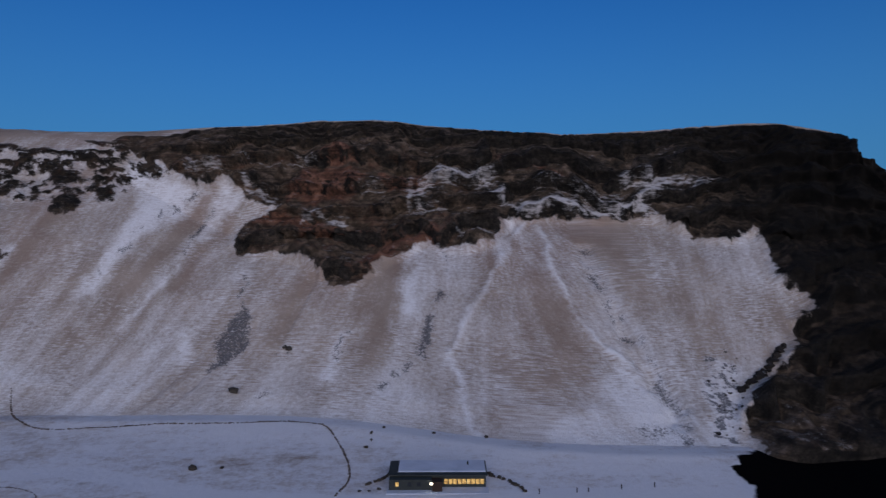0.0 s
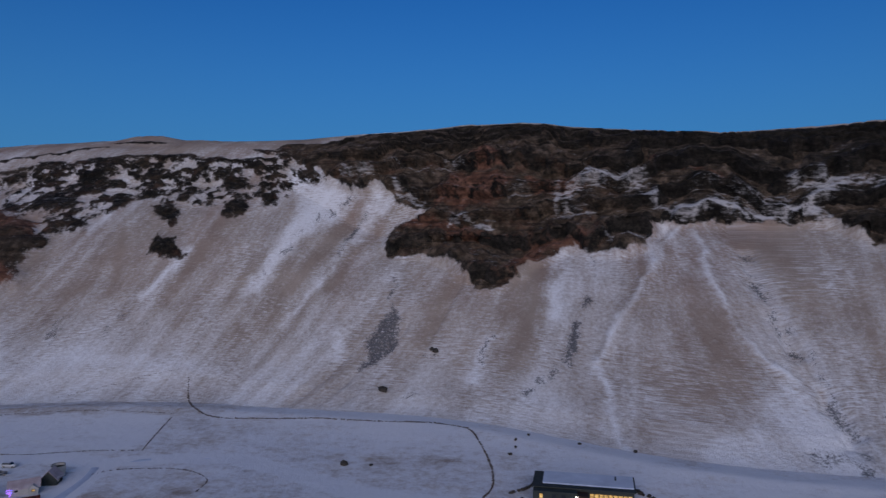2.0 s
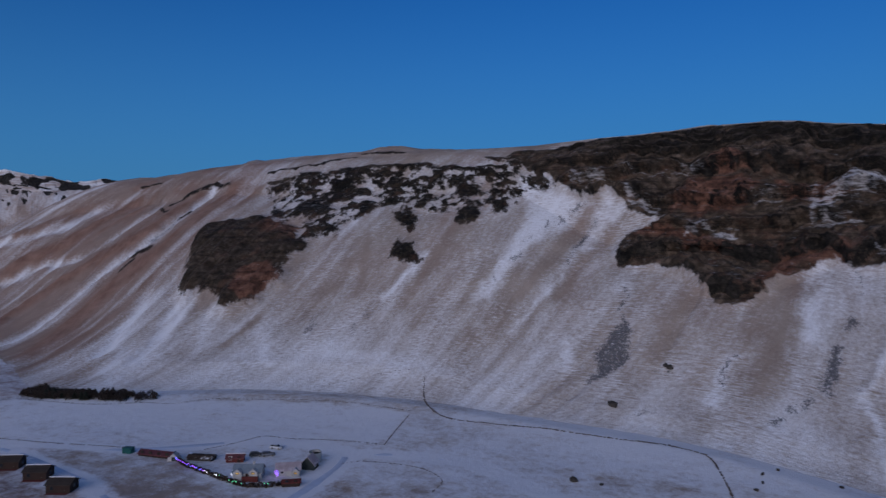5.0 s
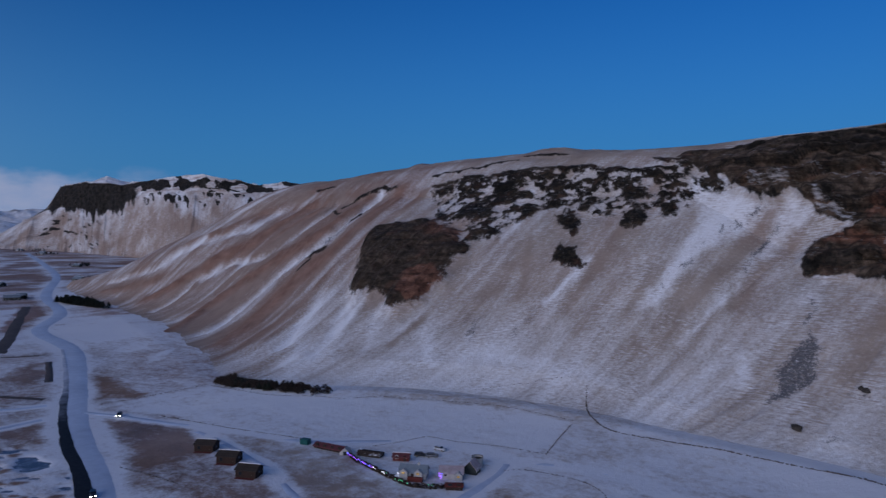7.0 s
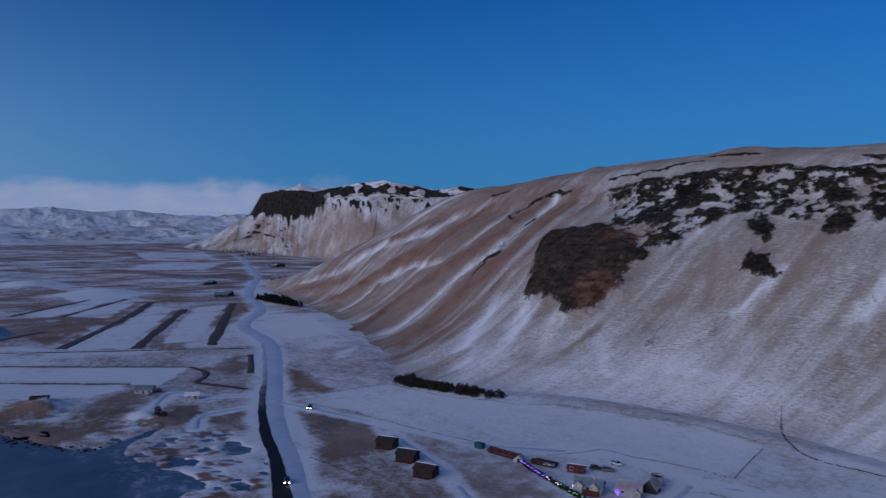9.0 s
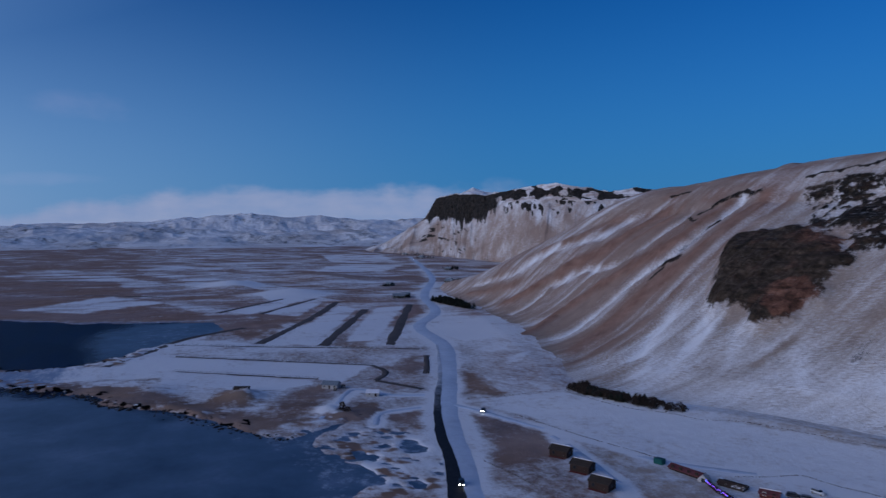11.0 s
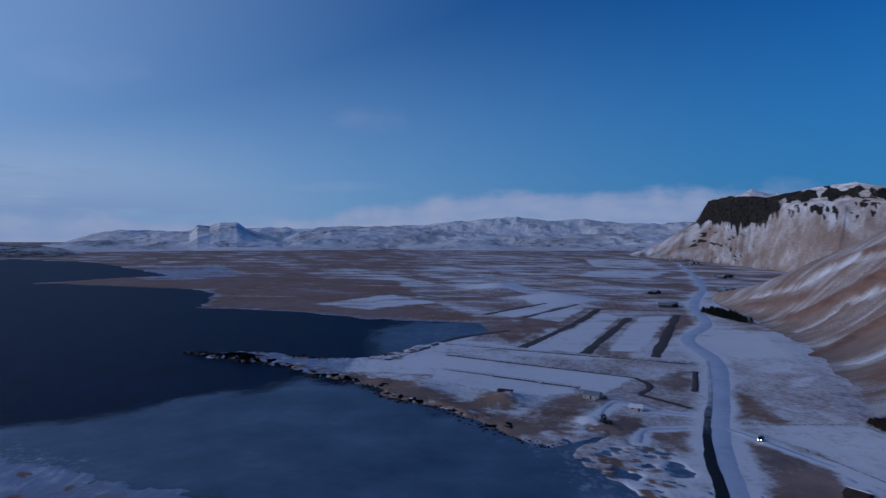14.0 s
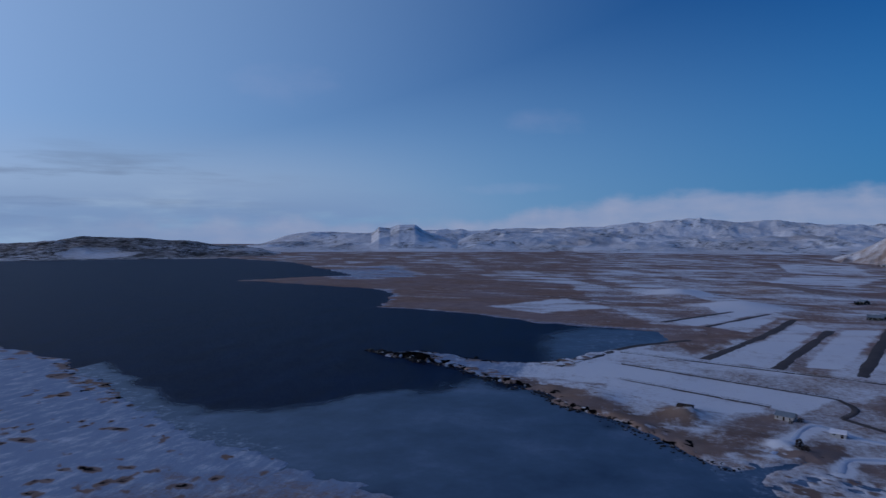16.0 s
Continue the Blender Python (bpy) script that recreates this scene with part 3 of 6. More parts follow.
# the great cliff: its lower edge, from the inland end seawards
CLIFF_EDGE = [(497, 190), (491, 185), (483, 178), (471, 181), (465, 172), (457, 172), (450, 168), (444, 173), (438, 175), (432, 172), (424, 167), (410, 166), (404, 168), (407, 161), (420, 156), (422, 144), (417, 131), (402, 133), (390, 129), (380, 124), (372, 109), (366, 107), (357, 111), (348, 124), (337, 133), (328, 140)]
CLIFF_EDGE += [(322, 131), (307, 127), (299, 132), (294, 148), (284, 152), (265, 151), (250, 151), (230, 152), (219, 153), (211, 149), (208, 143), (198, 141), (191, 143), (183, 152), (176, 154), (174, 144), (179, 119), (179, 107), (171, 99), (172, 91), (183, 82)]
CLIFF_EDGE += [(190, 72), (200, 61), (213, 51), (221, 44), (227, 28), (233, 12), (238, -20), (-20, -20), (-20, 226), (425, 226), (462, 214), (490, 203)]
rock = patch(CLIFF_EDGE, 2.2, FS, FL) * step(0.02, -0.03, V - 1.985)
solid = rock.copy()
# dark heathery crags on the inland half
CRAG = [(709, 99), (717, 110), (706, 117), (683, 123), (664, 125), (637, 114), (618, 103), (615, 96), (619, 90), (617, 82), (620, 71), (625, 69), (635, 66), (645, 69), (659, 73), (680, 73), (686, 84)]
crag = patch(CRAG, 3.5, FS, FL)
dusky = crag.copy()
for points in ([(637, 164), (618, 167), (610, 151), (615, 141), (624, 138)], [(652, 141), (640, 143), (623, 137), (625, 126), (645, 126)], [(676, 139), (653, 131), (650, 123), (660, 124)], [(590, 170), (579, 165), (577, 150), (588, 158)], [(591, 148), (577, 144), (576, 135), (585, 136)],
               [(572, 130), (558, 133), (549, 127), (548, 117), (562, 121)], [(556, 103), (558, 110), (544, 109), (538, 102), (533, 95), (542, 95), (553, 94)], [(527, 132), (515, 134), (510, 126), (516, 120), (524, 121)], [(637, 112), (626, 110), (614, 101), (615, 95), (628, 101)], [(535, 152), (520, 154), (516, 145), (530, 142)], [(507, 142), (498, 144), (494, 134), (505, 132)], [(545, 165), (530, 168), (528, 158), (542, 156)]):
    dusky = np.maximum(dusky, patch(points, 3.0, FS, FL))
for points, wide in (([(696, 162), (655, 172), (612, 176), (586, 178), (557, 178), (521, 172), (500, 178)], 3.5), ([(807, 145), (789, 157), (764, 165), (745, 165)], 3.2), ([(698, 180), (650, 186), (620, 199)], 2.0), ([(615, 207), (585, 206)], 2.4), ([(512, 190), (489, 186)], 3.0), ([(780, 94), (764, 99)], 3.0), ([(777, 84), (774, 89)], 2.4), ([(770, 126), (769, 132)], 2.2), ([(800, 135), (815, 139)], 2.2), ([(878, 184), (850, 186)], 2.5)):
    dusky = np.maximum(dusky, 0.95 * streak(points, wide))
speckle = 0.5 * fbm(S / 11, UP / 8, 4, 21) + 0.5 * fbm(S / 4.5, UP / 3.5, 3, 23)
BAND = [(697, 155), (672, 168), (617, 177), (586, 180), (557, 177), (531, 178), (495, 186), (470, 184), (462, 172), (478, 160), (498, 138), (519, 133), (544, 129), (562, 129), (586, 138), (595, 122), (602, 111), (613, 107), (624, 102), (640, 114), (664, 128)]
band = patch(BAND, 5.0)
dusky = np.maximum(dusky, 0.95 * band * step(0.30, 0.62, speckle))
rock = np.maximum(rock, dusky)
solid = solid + 0.5 * np.clip(rock - solid, 0, 1)
scree = np.maximum.reduce([0.85 * patch([(404, 95), (399, 71), (403, 56), (409, 45), (411, 64), (409, 81)], 3.0, FS, FL), 0.62 * streak([(410, 113), (408, 97)], 1.8), 0.7 * dots([(448, 165), (466, 143), (468, 126), (474, 111), (483, 93)], 3.0, 0.48), 0.8 * dots([(439, 158), (443, 144), (444, 123)], 2.4, 0.42), 0.7 * dots([(360, 76), (364, 66), (366, 47)], 2.6, 0.46),
                           0.7 * dots([(322, 132), (321, 115)], 1.8, 0.4), 0.85 * dots([(322, 99), (326, 84), (331, 65), (345, 42)], 3.2, 0.45), 0.8 * dots([(259, 128), (258, 109), (256, 88), (255, 74)], 3.2, 0.44), 0.66 * dots([(250, 74), (250, 45), (249, 26)], 3.0, 0.5), 0.7 * dots([(258, 22), (250, 12), (246, 2)], 8.0, 0.56), 0.6 * dots([(386, 62), (380, 64)], 2.5, 0.42), 0.7 * dots([(390, 31), (386, 34)], 2.5, 0.4),
                           0.8 * patch([(230, 62), (221, 60), (224, 44), (233, 21), (246, 0), (256, 0), (242, 22), (237, 46)], 2.5) * step(0.44, 0.58, fbm(S / 3.5, UP / 3.5, 3, 35)), 0.8 * dots([(768, 140), (770, 118), (783, 99), (799, 84), (808, 66)], 4.0, 0.50), 0.6 * dots([(540, 60), (610, 52), (640, 60)], 12.0, 0.66)])

# snow on the grass: thick low down and in the gullies, thin on the fans
snow = 0.33 + 0.27 * step(95, 5, UP) * (1 - step(660, 780, S)) + 0.02 * band + 0.12 * step(1.95, 2.1, V) - 0.10 * step(1.5, 1.7, V) * step(480, 520, S)
for points, soft, amount in (([(488, 168), (468, 174), (466, 164), (445, 168), (461, 139), (468, 114), (475, 93), (481, 81), (490, 79), (484, 101), (483, 119), (483, 141), (488, 159)], 4.0, 0.44), ([(440, 171), (424, 168), (433, 156), (438, 133), (445, 109), (449, 99), (444, 130), (441, 155)], 3.0, 0.36), ([(261, 58), (286, 27), (302, 1), (253, 0), (253, 22), (256, 46)], 3.0, 0.26),
                             ([(280, 126), (274, 89), (270, 60), (284, 35), (294, 40), (286, 71), (290, 103)], 6.0, -0.22), ([(230, 62), (221, 60), (224, 44), (233, 21), (246, 0), (256, 0), (242, 22), (237, 46)], 3.0, 0.4), ([(210, 140), (178, 150), (172, 120), (185, 104), (205, 110)], 8.0, 0.24), ([(440, 8), (640, 8), (680, 36), (660, 10), (700, -2), (430, -2)], 6.0, -0.12)):
    snow = snow + amount * patch(points, soft)
for points, wide, amount in (([(478, 81), (481, 66)], 3.0, 0.34), ([(447, 101), (458, 70)], 2.6, 0.40), ([(282, 148), (299, 112), (312, 84), (320, 66), (317, 42), (313, 9)], 1.5, 0.34), ([(276, 145), (274, 110), (273, 86), (266, 72), (259, 60)], 1.5, 0.36), ([(288, 150), (296, 125)], 2.5, 0.3), ([(334, 132), (336, 107), (337, 88)], 4.0, 0.34), ([(360, 76), (364, 66), (366, 47)], 3.5, 0.34),
                             ([(424, 72), (421, 54)], 4.0, 0.34), ([(410, 113), (408, 97)], 3.5, 0.2), ([(343, 121), (345, 92), (350, 58)], 5.0, -0.30), ([(300, 116), (307, 92)], 3.5, -0.22), ([(383, 118), (390, 72)], 4.0, -0.12), ([(470, 120), (480, 60)], 6.0, -0.14), ([(432, 150), (440, 100)], 4.0, -0.20), ([(250, 74), (250, 45), (251, 29)], 4.0, 0.20), ([(259, 128), (257, 80)], 5.0, 0.18),
                             ([(593, 122), (600, 104), (606, 83), (612, 69), (620, 55)], 3.2, 0.34), ([(534, 99), (540, 81), (548, 73)], 3.0, 0.42), ([(606, 53), (586, 31)], 3.0, 0.24), ([(600, 110), (606, 86), (613, 66), (617, 46)], 2.4, -0.34), ([(579, 113), (564, 77)], 3.0, -0.24), ([(560, 40), (480, 34)], 5.0, 0.16), ([(705, 66), (698, 52), (667, 28)], 8.0, 0.42), ([(667, 67), (660, 51)], 7.0, 0.42), ([(638, 63), (632, 47)], 6.0, 0.34), ([(680, 36), (672, 15), (677, 1)], 6.0, -0.24)):
    snow = snow + amount * streak(points, wide)
# inland the slope is striped: rust grass ribs and snowy gullies
ribs = np.zeros(S.shape)
for points, wide, amount in (([(704, 156), (715, 127), (722, 103), (729, 80)], 6.0, 0.9), ([(778, 152), (783, 132), (786, 117), (806, 103), (828, 91), (848, 74), (866, 46), (846, 8)], 6.5, 1.3), ([(867, 157), (882, 131), (892, 108), (916, 94), (937, 74), (968, 45)], 8.0, 1.3), ([(738, 160), (744, 120), (755, 92), (774, 67), (772, 28)], 11.0, 1.1), ([(726, 70), (742, 45), (738, 15)], 9.0, 0.6), ([(932, 152), (955, 126), (1010, 112)], 7.0, 0.7),
                             ([(700, 103), (714, 78), (722, 40)], 6.0, 0.6), ([(990, 70), (1040, 62), (1090, 50)], 7.0, 0.7), ([(845, 165), (852, 140), (862, 118)], 4.0, 0.6)):
    ribs = np.maximum(ribs, amount * streak(points, wide))
gullies = np.zeros(S.shape)
for points, wide, amount in (([(764, 158), (768, 140), (770, 118), (783, 99), (799, 84), (811, 60), (814, 24)], 4.6, 1.4), ([(828, 155), (823, 135), (838, 113), (852, 95), (896, 87), (926, 68), (930, 30)], 4.6, 1.2), ([(908, 150), (915, 128), (941, 121), (983, 110), (1013, 87), (1107, 76)], 7.0, 1.0), ([(699, 117), (706, 92)], 3.0, 0.6), ([(715, 72), (700, 52), (689, 39)], 5.0, 0.7),
                             ([(675, 72), (660, 48), (653, 33)], 5.0, 0.6), ([(985, 60), (1000, 30), (1010, 10)], 9.0, 0.7), ([(1040, 45), (1060, 20)], 10.0, 0.6), ([(875, 30), (890, 8)], 8.0, 0.6)):
    gullies = np.maximum(gullies, amount * streak(points, wide))
inland = step(660, 760, S)
broad = fbm(U / 24, V * 1.2, 5, 40) - 0.5
stripes = fbm(U / 9, V * 0.8, 4, 147) - 0.5
# seaward of 262 m thinner snow puts the slope's shade into its colour
snow = snow - 0.13 * step(262, 240, S) + 0.62 * broad + 0.42 * stripes + 0.5 * inland * (fbm(U / 7, V * 1.4, 4, 149) - 0.5) - 0.42 * ribs + 0.40 * gullies - 0.20 * inland
snow = snow + inland * (0.5 * (fbm(U / 26, V * 2.6, 5, 52) - 0.5))
snow = snow - 0.30 * patch(CRAG, 9.0) * (1 - crag) - 0.14 * step(420, 470, S) * step(690, 650, S) * step(35, 80, UP) * (1 - band) - 0.16 * step(1.55, 1.8, V) + 0.9 * (fbm(S / 40, UP / 2.6, 4, 45) - 0.5) * step(196, 208, UP)
lines = step(0.82, 0.94, ridged(U / 14, V * 0.7 + 3, 3, 141)) * step(0.42, 0.6, fbm(U / 30, V * 3, 3, 144))
red = np.clip(inland * (0.28 * step(0.0, 0.25, V) + 0.50 * ribs) + 0.16 * step(560, 700, S) + 0.1 * step(330, 300, S) * step(240, 280, S) + 0.3 * step(0.5, 0.65, fbm(S / 40, V * 2, 3, 61)) * step(0.2, 1.0, V), 0, 1)
# snow lying on the cliff, and its rust turf
ledge = np.full(S.shape, 0.15)
for points, soft, amount in (([(321, 187), (314, 177), (306, 182), (295, 183), (296, 170), (303, 163), (306, 168), (316, 168), (324, 167), (330, 163), (337, 171), (333, 172), (326, 179)], 4.0, 0.52), ([(331, 164), (318, 159), (321, 155), (331, 158)], 2.5, 0.40), ([(234, 173), (217, 181), (206, 178), (210, 170), (223, 168), (231, 169)], 4.0, 0.55), ([(206, 177), (180, 183), (194, 170), (208, 168)], 4.0, 0.40), ([(264, 167), (233, 168), (237, 155), (265, 156)], 5.0, 0.30), ([(366, 169), (354, 177), (346, 172), (360, 166)], 3.0, 0.34)):
    ledge = ledge + amount * patch(points, soft)
for points, wide, amount in (([(295, 160), (283, 155), (266, 157), (250, 153), (229, 156), (218, 168)], 3.0, 0.55), ([(391, 157), (383, 160), (369, 158)], 2.4, 0.45), ([(224, 156), (220, 150)], 4.0, 0.7), ([(436, 189), (411, 186), (390, 187)], 2.0, 0.34), ([(313, 140), (300, 140)], 3.0, 0.40), ([(425, 172), (412, 170)], 3.0, 0.5), ([(335, 160), (338, 178)], 2.0, 0.3), ([(455, 178), (440, 180)], 3.0, 0.4), ([(275, 170), (262, 173)], 2.5, 0.3)):
    ledge = ledge + amount * streak(points, wide)
rusty = 0.34 * step(275, 320, S) * step(1.8, 1.6, V) + 0.05 + 0.0 * S
for points, soft, amount in (([(386, 188), (379, 200), (365, 189), (371, 186)], 3.0, 0.6), ([(395, 181), (373, 182), (359, 179), (366, 168), (385, 169)], 4.0, 0.5), ([(404, 172), (386, 177), (384, 166), (400, 166)], 3.0, 0.4), ([(642, 84), (632, 88), (620, 86), (616, 73), (625, 69), (640, 76)], 3.0, 1.0)):
    rusty = rusty + amount * patch(points, soft)
for points, wide, amount in (([(349, 178), (330, 171)], 4.0, 0.5), ([(412, 158), (380, 152), (355, 148)], 3.0, 0.5), ([(354, 124), (343, 143), (325, 136)], 5.0, 0.5), ([(290, 187), (272, 183), (258, 177)], 6.0, 0.5), ([(625, 110), (655, 120)], 6.0, 0.3)):
    rusty = rusty + amount * streak(points, wide)

# distance up the slope
length = np.concatenate([np.zeros((1, COLS)), np.cumsum(np.linalg.norm(np.diff(hill, axis=0), axis=2), axis=0)])
# relief: strata and buttresses in the rock, shallow gullies and sheep tracks on the talus
du, dv = np.gradient(hill, axis=1), np.gradient(hill, axis=0)
normal = np.cross(du, dv)
normal /= np.linalg.norm(normal, axis=2, keepdims=True) + 1e-9
normal *= np.sign(-normal[..., 1:2] + 1e-6)
Z = hill[..., 2]
tilt = Z + 0.04 * S + 26 * (fbm(S / 45, Z / 40, 4, 81, 0.55) - 0.5) + 7 * (fbm(S / 9, Z / 9, 3, 83) - 0.5)
strata, beds = (tilt / 13.0) % 1.0, (tilt / 4.2) % 1.0
high = step(1.62, 1.80, V)
buttress = ridged(S / 34 + Z / 110, Z / 90, 4, 90) - 0.6
knobs1, knobs2 = worley((WS + 0.3 * tilt) / 21, tilt / 13.0, 130)
craggy = 8.0 * buttress + (1 - high) * (6.5 * (step(0.0, 0.16, strata) - 1.15 * strata - 0.2) + 4.0 * (0.8 - 1.3 * knobs1 ** 2)) + (0.5 + 0.9 * high) * 2.4 * (step(0.0, 0.2, beds) - beds - 0.3) + 3.0 * (ridged(S / 9, Z / 7, 4, 96) - 0.6)
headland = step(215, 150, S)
craggy = craggy * (1 - 0.75 * step(435, 485, S))
craggy = craggy + headland * (9.0 * (ridged(S / 26 + 4, Z / 34, 5, 92) - 0.6) + 5.0 * (ridged(S / 60, Z / 16, 4, 94) - 0.6))
soft_rock = np.clip(0.75 * solid + 0.25 * rock, 0, 1) * step(2.0, 1.94, V)
for axis_, n_ in ((0, 1), (1, 1), (0, 2), (1, 2), (0, 3), (1, 3)):
    soft_rock = (np.roll(soft_rock, n_, axis_) + soft_rock + np.roll(soft_rock, -n_, axis_)) / 3
shallow = (1.8 * (fbm(U / 20, V * 1.2, 4, 99) - 0.5) - 0.8 * lines + 1.6 * ribs - 1.6 * gullies - 2.4 * streak([(259, 128), (257, 88), (255, 74), (250, 45), (251, 29)], 4.0) + 0.8 * streak([(276, 145), (274, 110), (273, 86), (266, 72), (259, 60)], 2.5) + 0.8 * streak([(282, 148), (299, 112), (312, 84), (320, 66)], 2.5)) * step(0.0, 0.25, V) * step(2.1, 1.9, V)
swell = patch(CRAG, 7.0) * (4.5 + 5.0 * (ridged(S / 13, UP / 45, 4, 75) - 0.6)) + 1.5 * band * (dusky - 0.4)
plateau = 5.0 * (fbm(hill[..., 0] / 70, hill[..., 1] / 70, 4, 103) - 0.45) * step(1.95, 2.3, V)
hill = hill + normal * (soft_rock * (craggy + 1.0) * (1 - 0.5 * step(1.8, 1.95, V)) + shallow + swell)[..., None]
# the skyline: low knolls along the crest and two steps down at the seaward end
knolls = np.interp(along, [0, 435, 520, 575, 588, 604, 618, 640, 722, 730, 742, 752, 815, 860, 930, 1300], [0, 0, 0, 0.4, 3.4, 3.2, 0.8, 0.3, 0.6, 2.4, 2.2, 0.8, 1.6, 1.6, 0, 0])
hill[..., 2] += plateau + (knolls + 1.2 * (fbm(along / 25, 0 * along + 1, 4, 107) - 0.5)) * step(1.6, 2.0, V)
hill[..., 2] -= (9.0 * step(113, 110, WS) + 13.0 * step(98, 91, WS)) * step(1.35, 1.7, V)
hill[0, :, 2] = -6.0
du, dv = np.gradient(hill, axis=1), np.gradient(hill, axis=0)
facing = np.cross(du, dv)
facing = np.abs(facing[..., 2]) / (np.linalg.norm(facing, axis=2) + 1e-9)
# less turf on the headland and between the knobs, so both are darker
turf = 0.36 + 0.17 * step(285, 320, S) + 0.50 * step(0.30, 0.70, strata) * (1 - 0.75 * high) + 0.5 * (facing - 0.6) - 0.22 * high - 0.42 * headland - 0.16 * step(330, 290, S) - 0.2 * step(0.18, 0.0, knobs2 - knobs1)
turf = turf + 0.5 * patch([(170, 103), (141, 110), (140, 88), (164, 84)], 5.0, FS, FL)
turf = turf + 0.3 * headland * step(0.52, 0.62, fbm(S / 14, UP / 12, 4, 71)) + crag * (0.15 + 1.5 * (fbm(S / 10, UP / 16, 3, 73) - 0.5))
ledge = ledge - 0.35 * headland + 0.45 * (facing - 0.55) * step(2.0, 1.95, V) - 0.12 * high - 0.10 * crag
mountain = tagged(grid_mesh("mountain_slope", hill, hill_mat, dict(rock=rock, snow=snow, red=red, ledge=ledge, scree=scree, turf=turf, rusty=rusty, darken=headland, dusky=np.clip(dusky * step(440, 500, S), 0, 1) * (1 - 0.6 * crag)), np.stack([U, length], -1)),
                  "steep snow-dusted grass talus under dark brown basalt cliffs", "mountain", kind="structure")

# ---- the plain ----
LAKE = [(-229, 54), (-245, 46), (-275, 41), (-285, 46), (-303, 60), (-291, 44), (-280, 34), (-296, 19), (-317, 3), (-347, -16), (-358, -34), (-383, -49), (-403, -77), (-435, -112), (-462, -149), (-471, -171), (-490, -156), (-474, -118), (-468, -88), (-480, -58), (-520, -34), (-556, -13), (-600, 22), (-645, 12), (-664, -50), (-676, -93), (-738, -192), (-761, -291), (-931, -335), (-1001, -385), (-1090, -648), (-1085, -702)]
LAKE += [(-1231, -627), (-1299, -554), (-1812, -970), (-2045, -1386), (-2300, -2900), (200, -2900), (-300, -800), (-422, -462), (-394, -367), (-358, -324), (-298, -234), (-261, -162), (-240, -111), (-223, -75), (-206, -40), (-204, 10), (-212, 45)]
FIELDS = [[(-316, 116), (-315, 145), (-310, 170), (-274, 178), (-255, 192), (-244, 198), (-237, 208), (-217, 220), (-183, 234), (-153, 236), (-151, 232), (-140, 199), (-162, 192), (-182, 185), (-187, 171), (-194, 162), (-212, 155), (-243, 143), (-283, 132)], [(-450, -46), (-490, -24), (-478, -12), (-411, 98), (-372, 74), (-384, 60), (-431, -11)], [(-431, -14), (-386, 58), (-372, 58), (-366, 30), (-400, -20)]]
FIELDS += [[(-516, 52), (-735, 140), (-700, 152), (-494, 76)], [(-555, 118), (-700, 170), (-708, 203), (-545, 140), (-500, 120), (-500, 100)], [(-570, 186), (-588, 207), (-572, 240), (-482, 210), (-477, 180), (-512, 175)], [(-438, 172), (-428, 182), (-435, 198), (-458, 208), (-464, 199)], [(-464, 204), (-530, 242), (-548, 238)], [(-379, 162), (-388, 183), (-425, 212), (-412, 190)], [(-1008, 20), (-1145, 73), (-996, 98)]]
FIELDS += [[(-851, 71), (-905, 116), (-840, 145), (-803, 80)], [(-690, 60), (-800, 120), (-780, 132), (-660, 88)], [(-720, 24), (-830, 92), (-812, 118), (-690, 48)], [(-1300, 200), (-1500, 260), (-1480, 420), (-1280, 330)], [(-1700, 300), (-2100, 350), (-2050, 520), (-1650, 450)], [(-225, 90), (-300, 113), (-300, 117), (-222, 96)]]
BROWN = [[(-327, 0), (-330, 30), (-372, 60), (-358, 66), (-310, 42), (-288, 14), (-290, 4)], [(-551, 2), (-512, 38), (-586, 70), (-684, 36), (-735, -60), (-712, -82), (-650, 6), (-600, 10)], [(-590, 40), (-655, -18), (-675, -88), (-738, -187), (-761, -286), (-931, -325), (-1001, -375), (-1095, -640), (-1300, -420), (-1180, -120), (-900, -60), (-720, 0)], [(-303, 112), (-276, 122), (-252, 131), (-228, 120), (-222, 104), (-233, 98), (-266, 101)], [(-380, 142), (-371, 147), (-319, 138), (-322, 122)]]
BROWN += [[(-530, 34), (-760, 130), (-770, 100), (-600, 20)], [(-302, 77), (-308, 96), (-270, 85), (-287, 80)], [(-299, 60), (-296, 70), (-326, 76), (-330, 66)], [(-345, 88), (-330, 100), (-335, 86)], [(-500, 60), (-690, 140), (-690, 150), (-496, 72)], [(-492, 84), (-560, 112), (-498, 118), (-470, 105)], [(-400, 100), (-430, 135), (-380, 118)], [(-560, 150), (-720, 210), (-710, 235), (-640, 200)]]
BROWN += [[(-372, 10), (-352, 32), (-335, 20), (-345, 0)], [(-350, -12), (-372, -38), (-392, -60), (-402, -50), (-380, -20), (-360, 0)], [(-420, -85), (-445, -115), (-450, -105), (-425, -78)]]
LIGHT = [[(-801, -174), (-934, -98), (-831, -36), (-752, -102)], [(-210, 84), (-300, 110), (-296, 114), (-208, 96)], [(-232, 93), (-217, 97), (-196, 102), (-187, 99), (-196, 86)], [(-246, 131), (-233, 137), (-195, 131), (-171, 123), (-176, 116), (-204, 117)], [(-185, 160), (-166, 186), (-140, 180), (-145, 158), (-160, 156)],
         [(-205, 38), (-240, 48), (-275, 42), (-300, 62), (-290, 72), (-266, 86), (-232, 80), (-210, 70)]]
STRAW = [[(-233, 139), (-207, 149), (-195, 156), (-166, 148), (-158, 143), (-171, 126), (-193, 132)], [(-138, 166), (-132, 177), (-116, 179), (-104, 176), (-115, 166), (-129, 160)], [(-181, 136), (-160, 144), (-150, 138), (-160, 120)], [(-90, 205), (-60, 214), (-40, 210), (-60, 200)]]
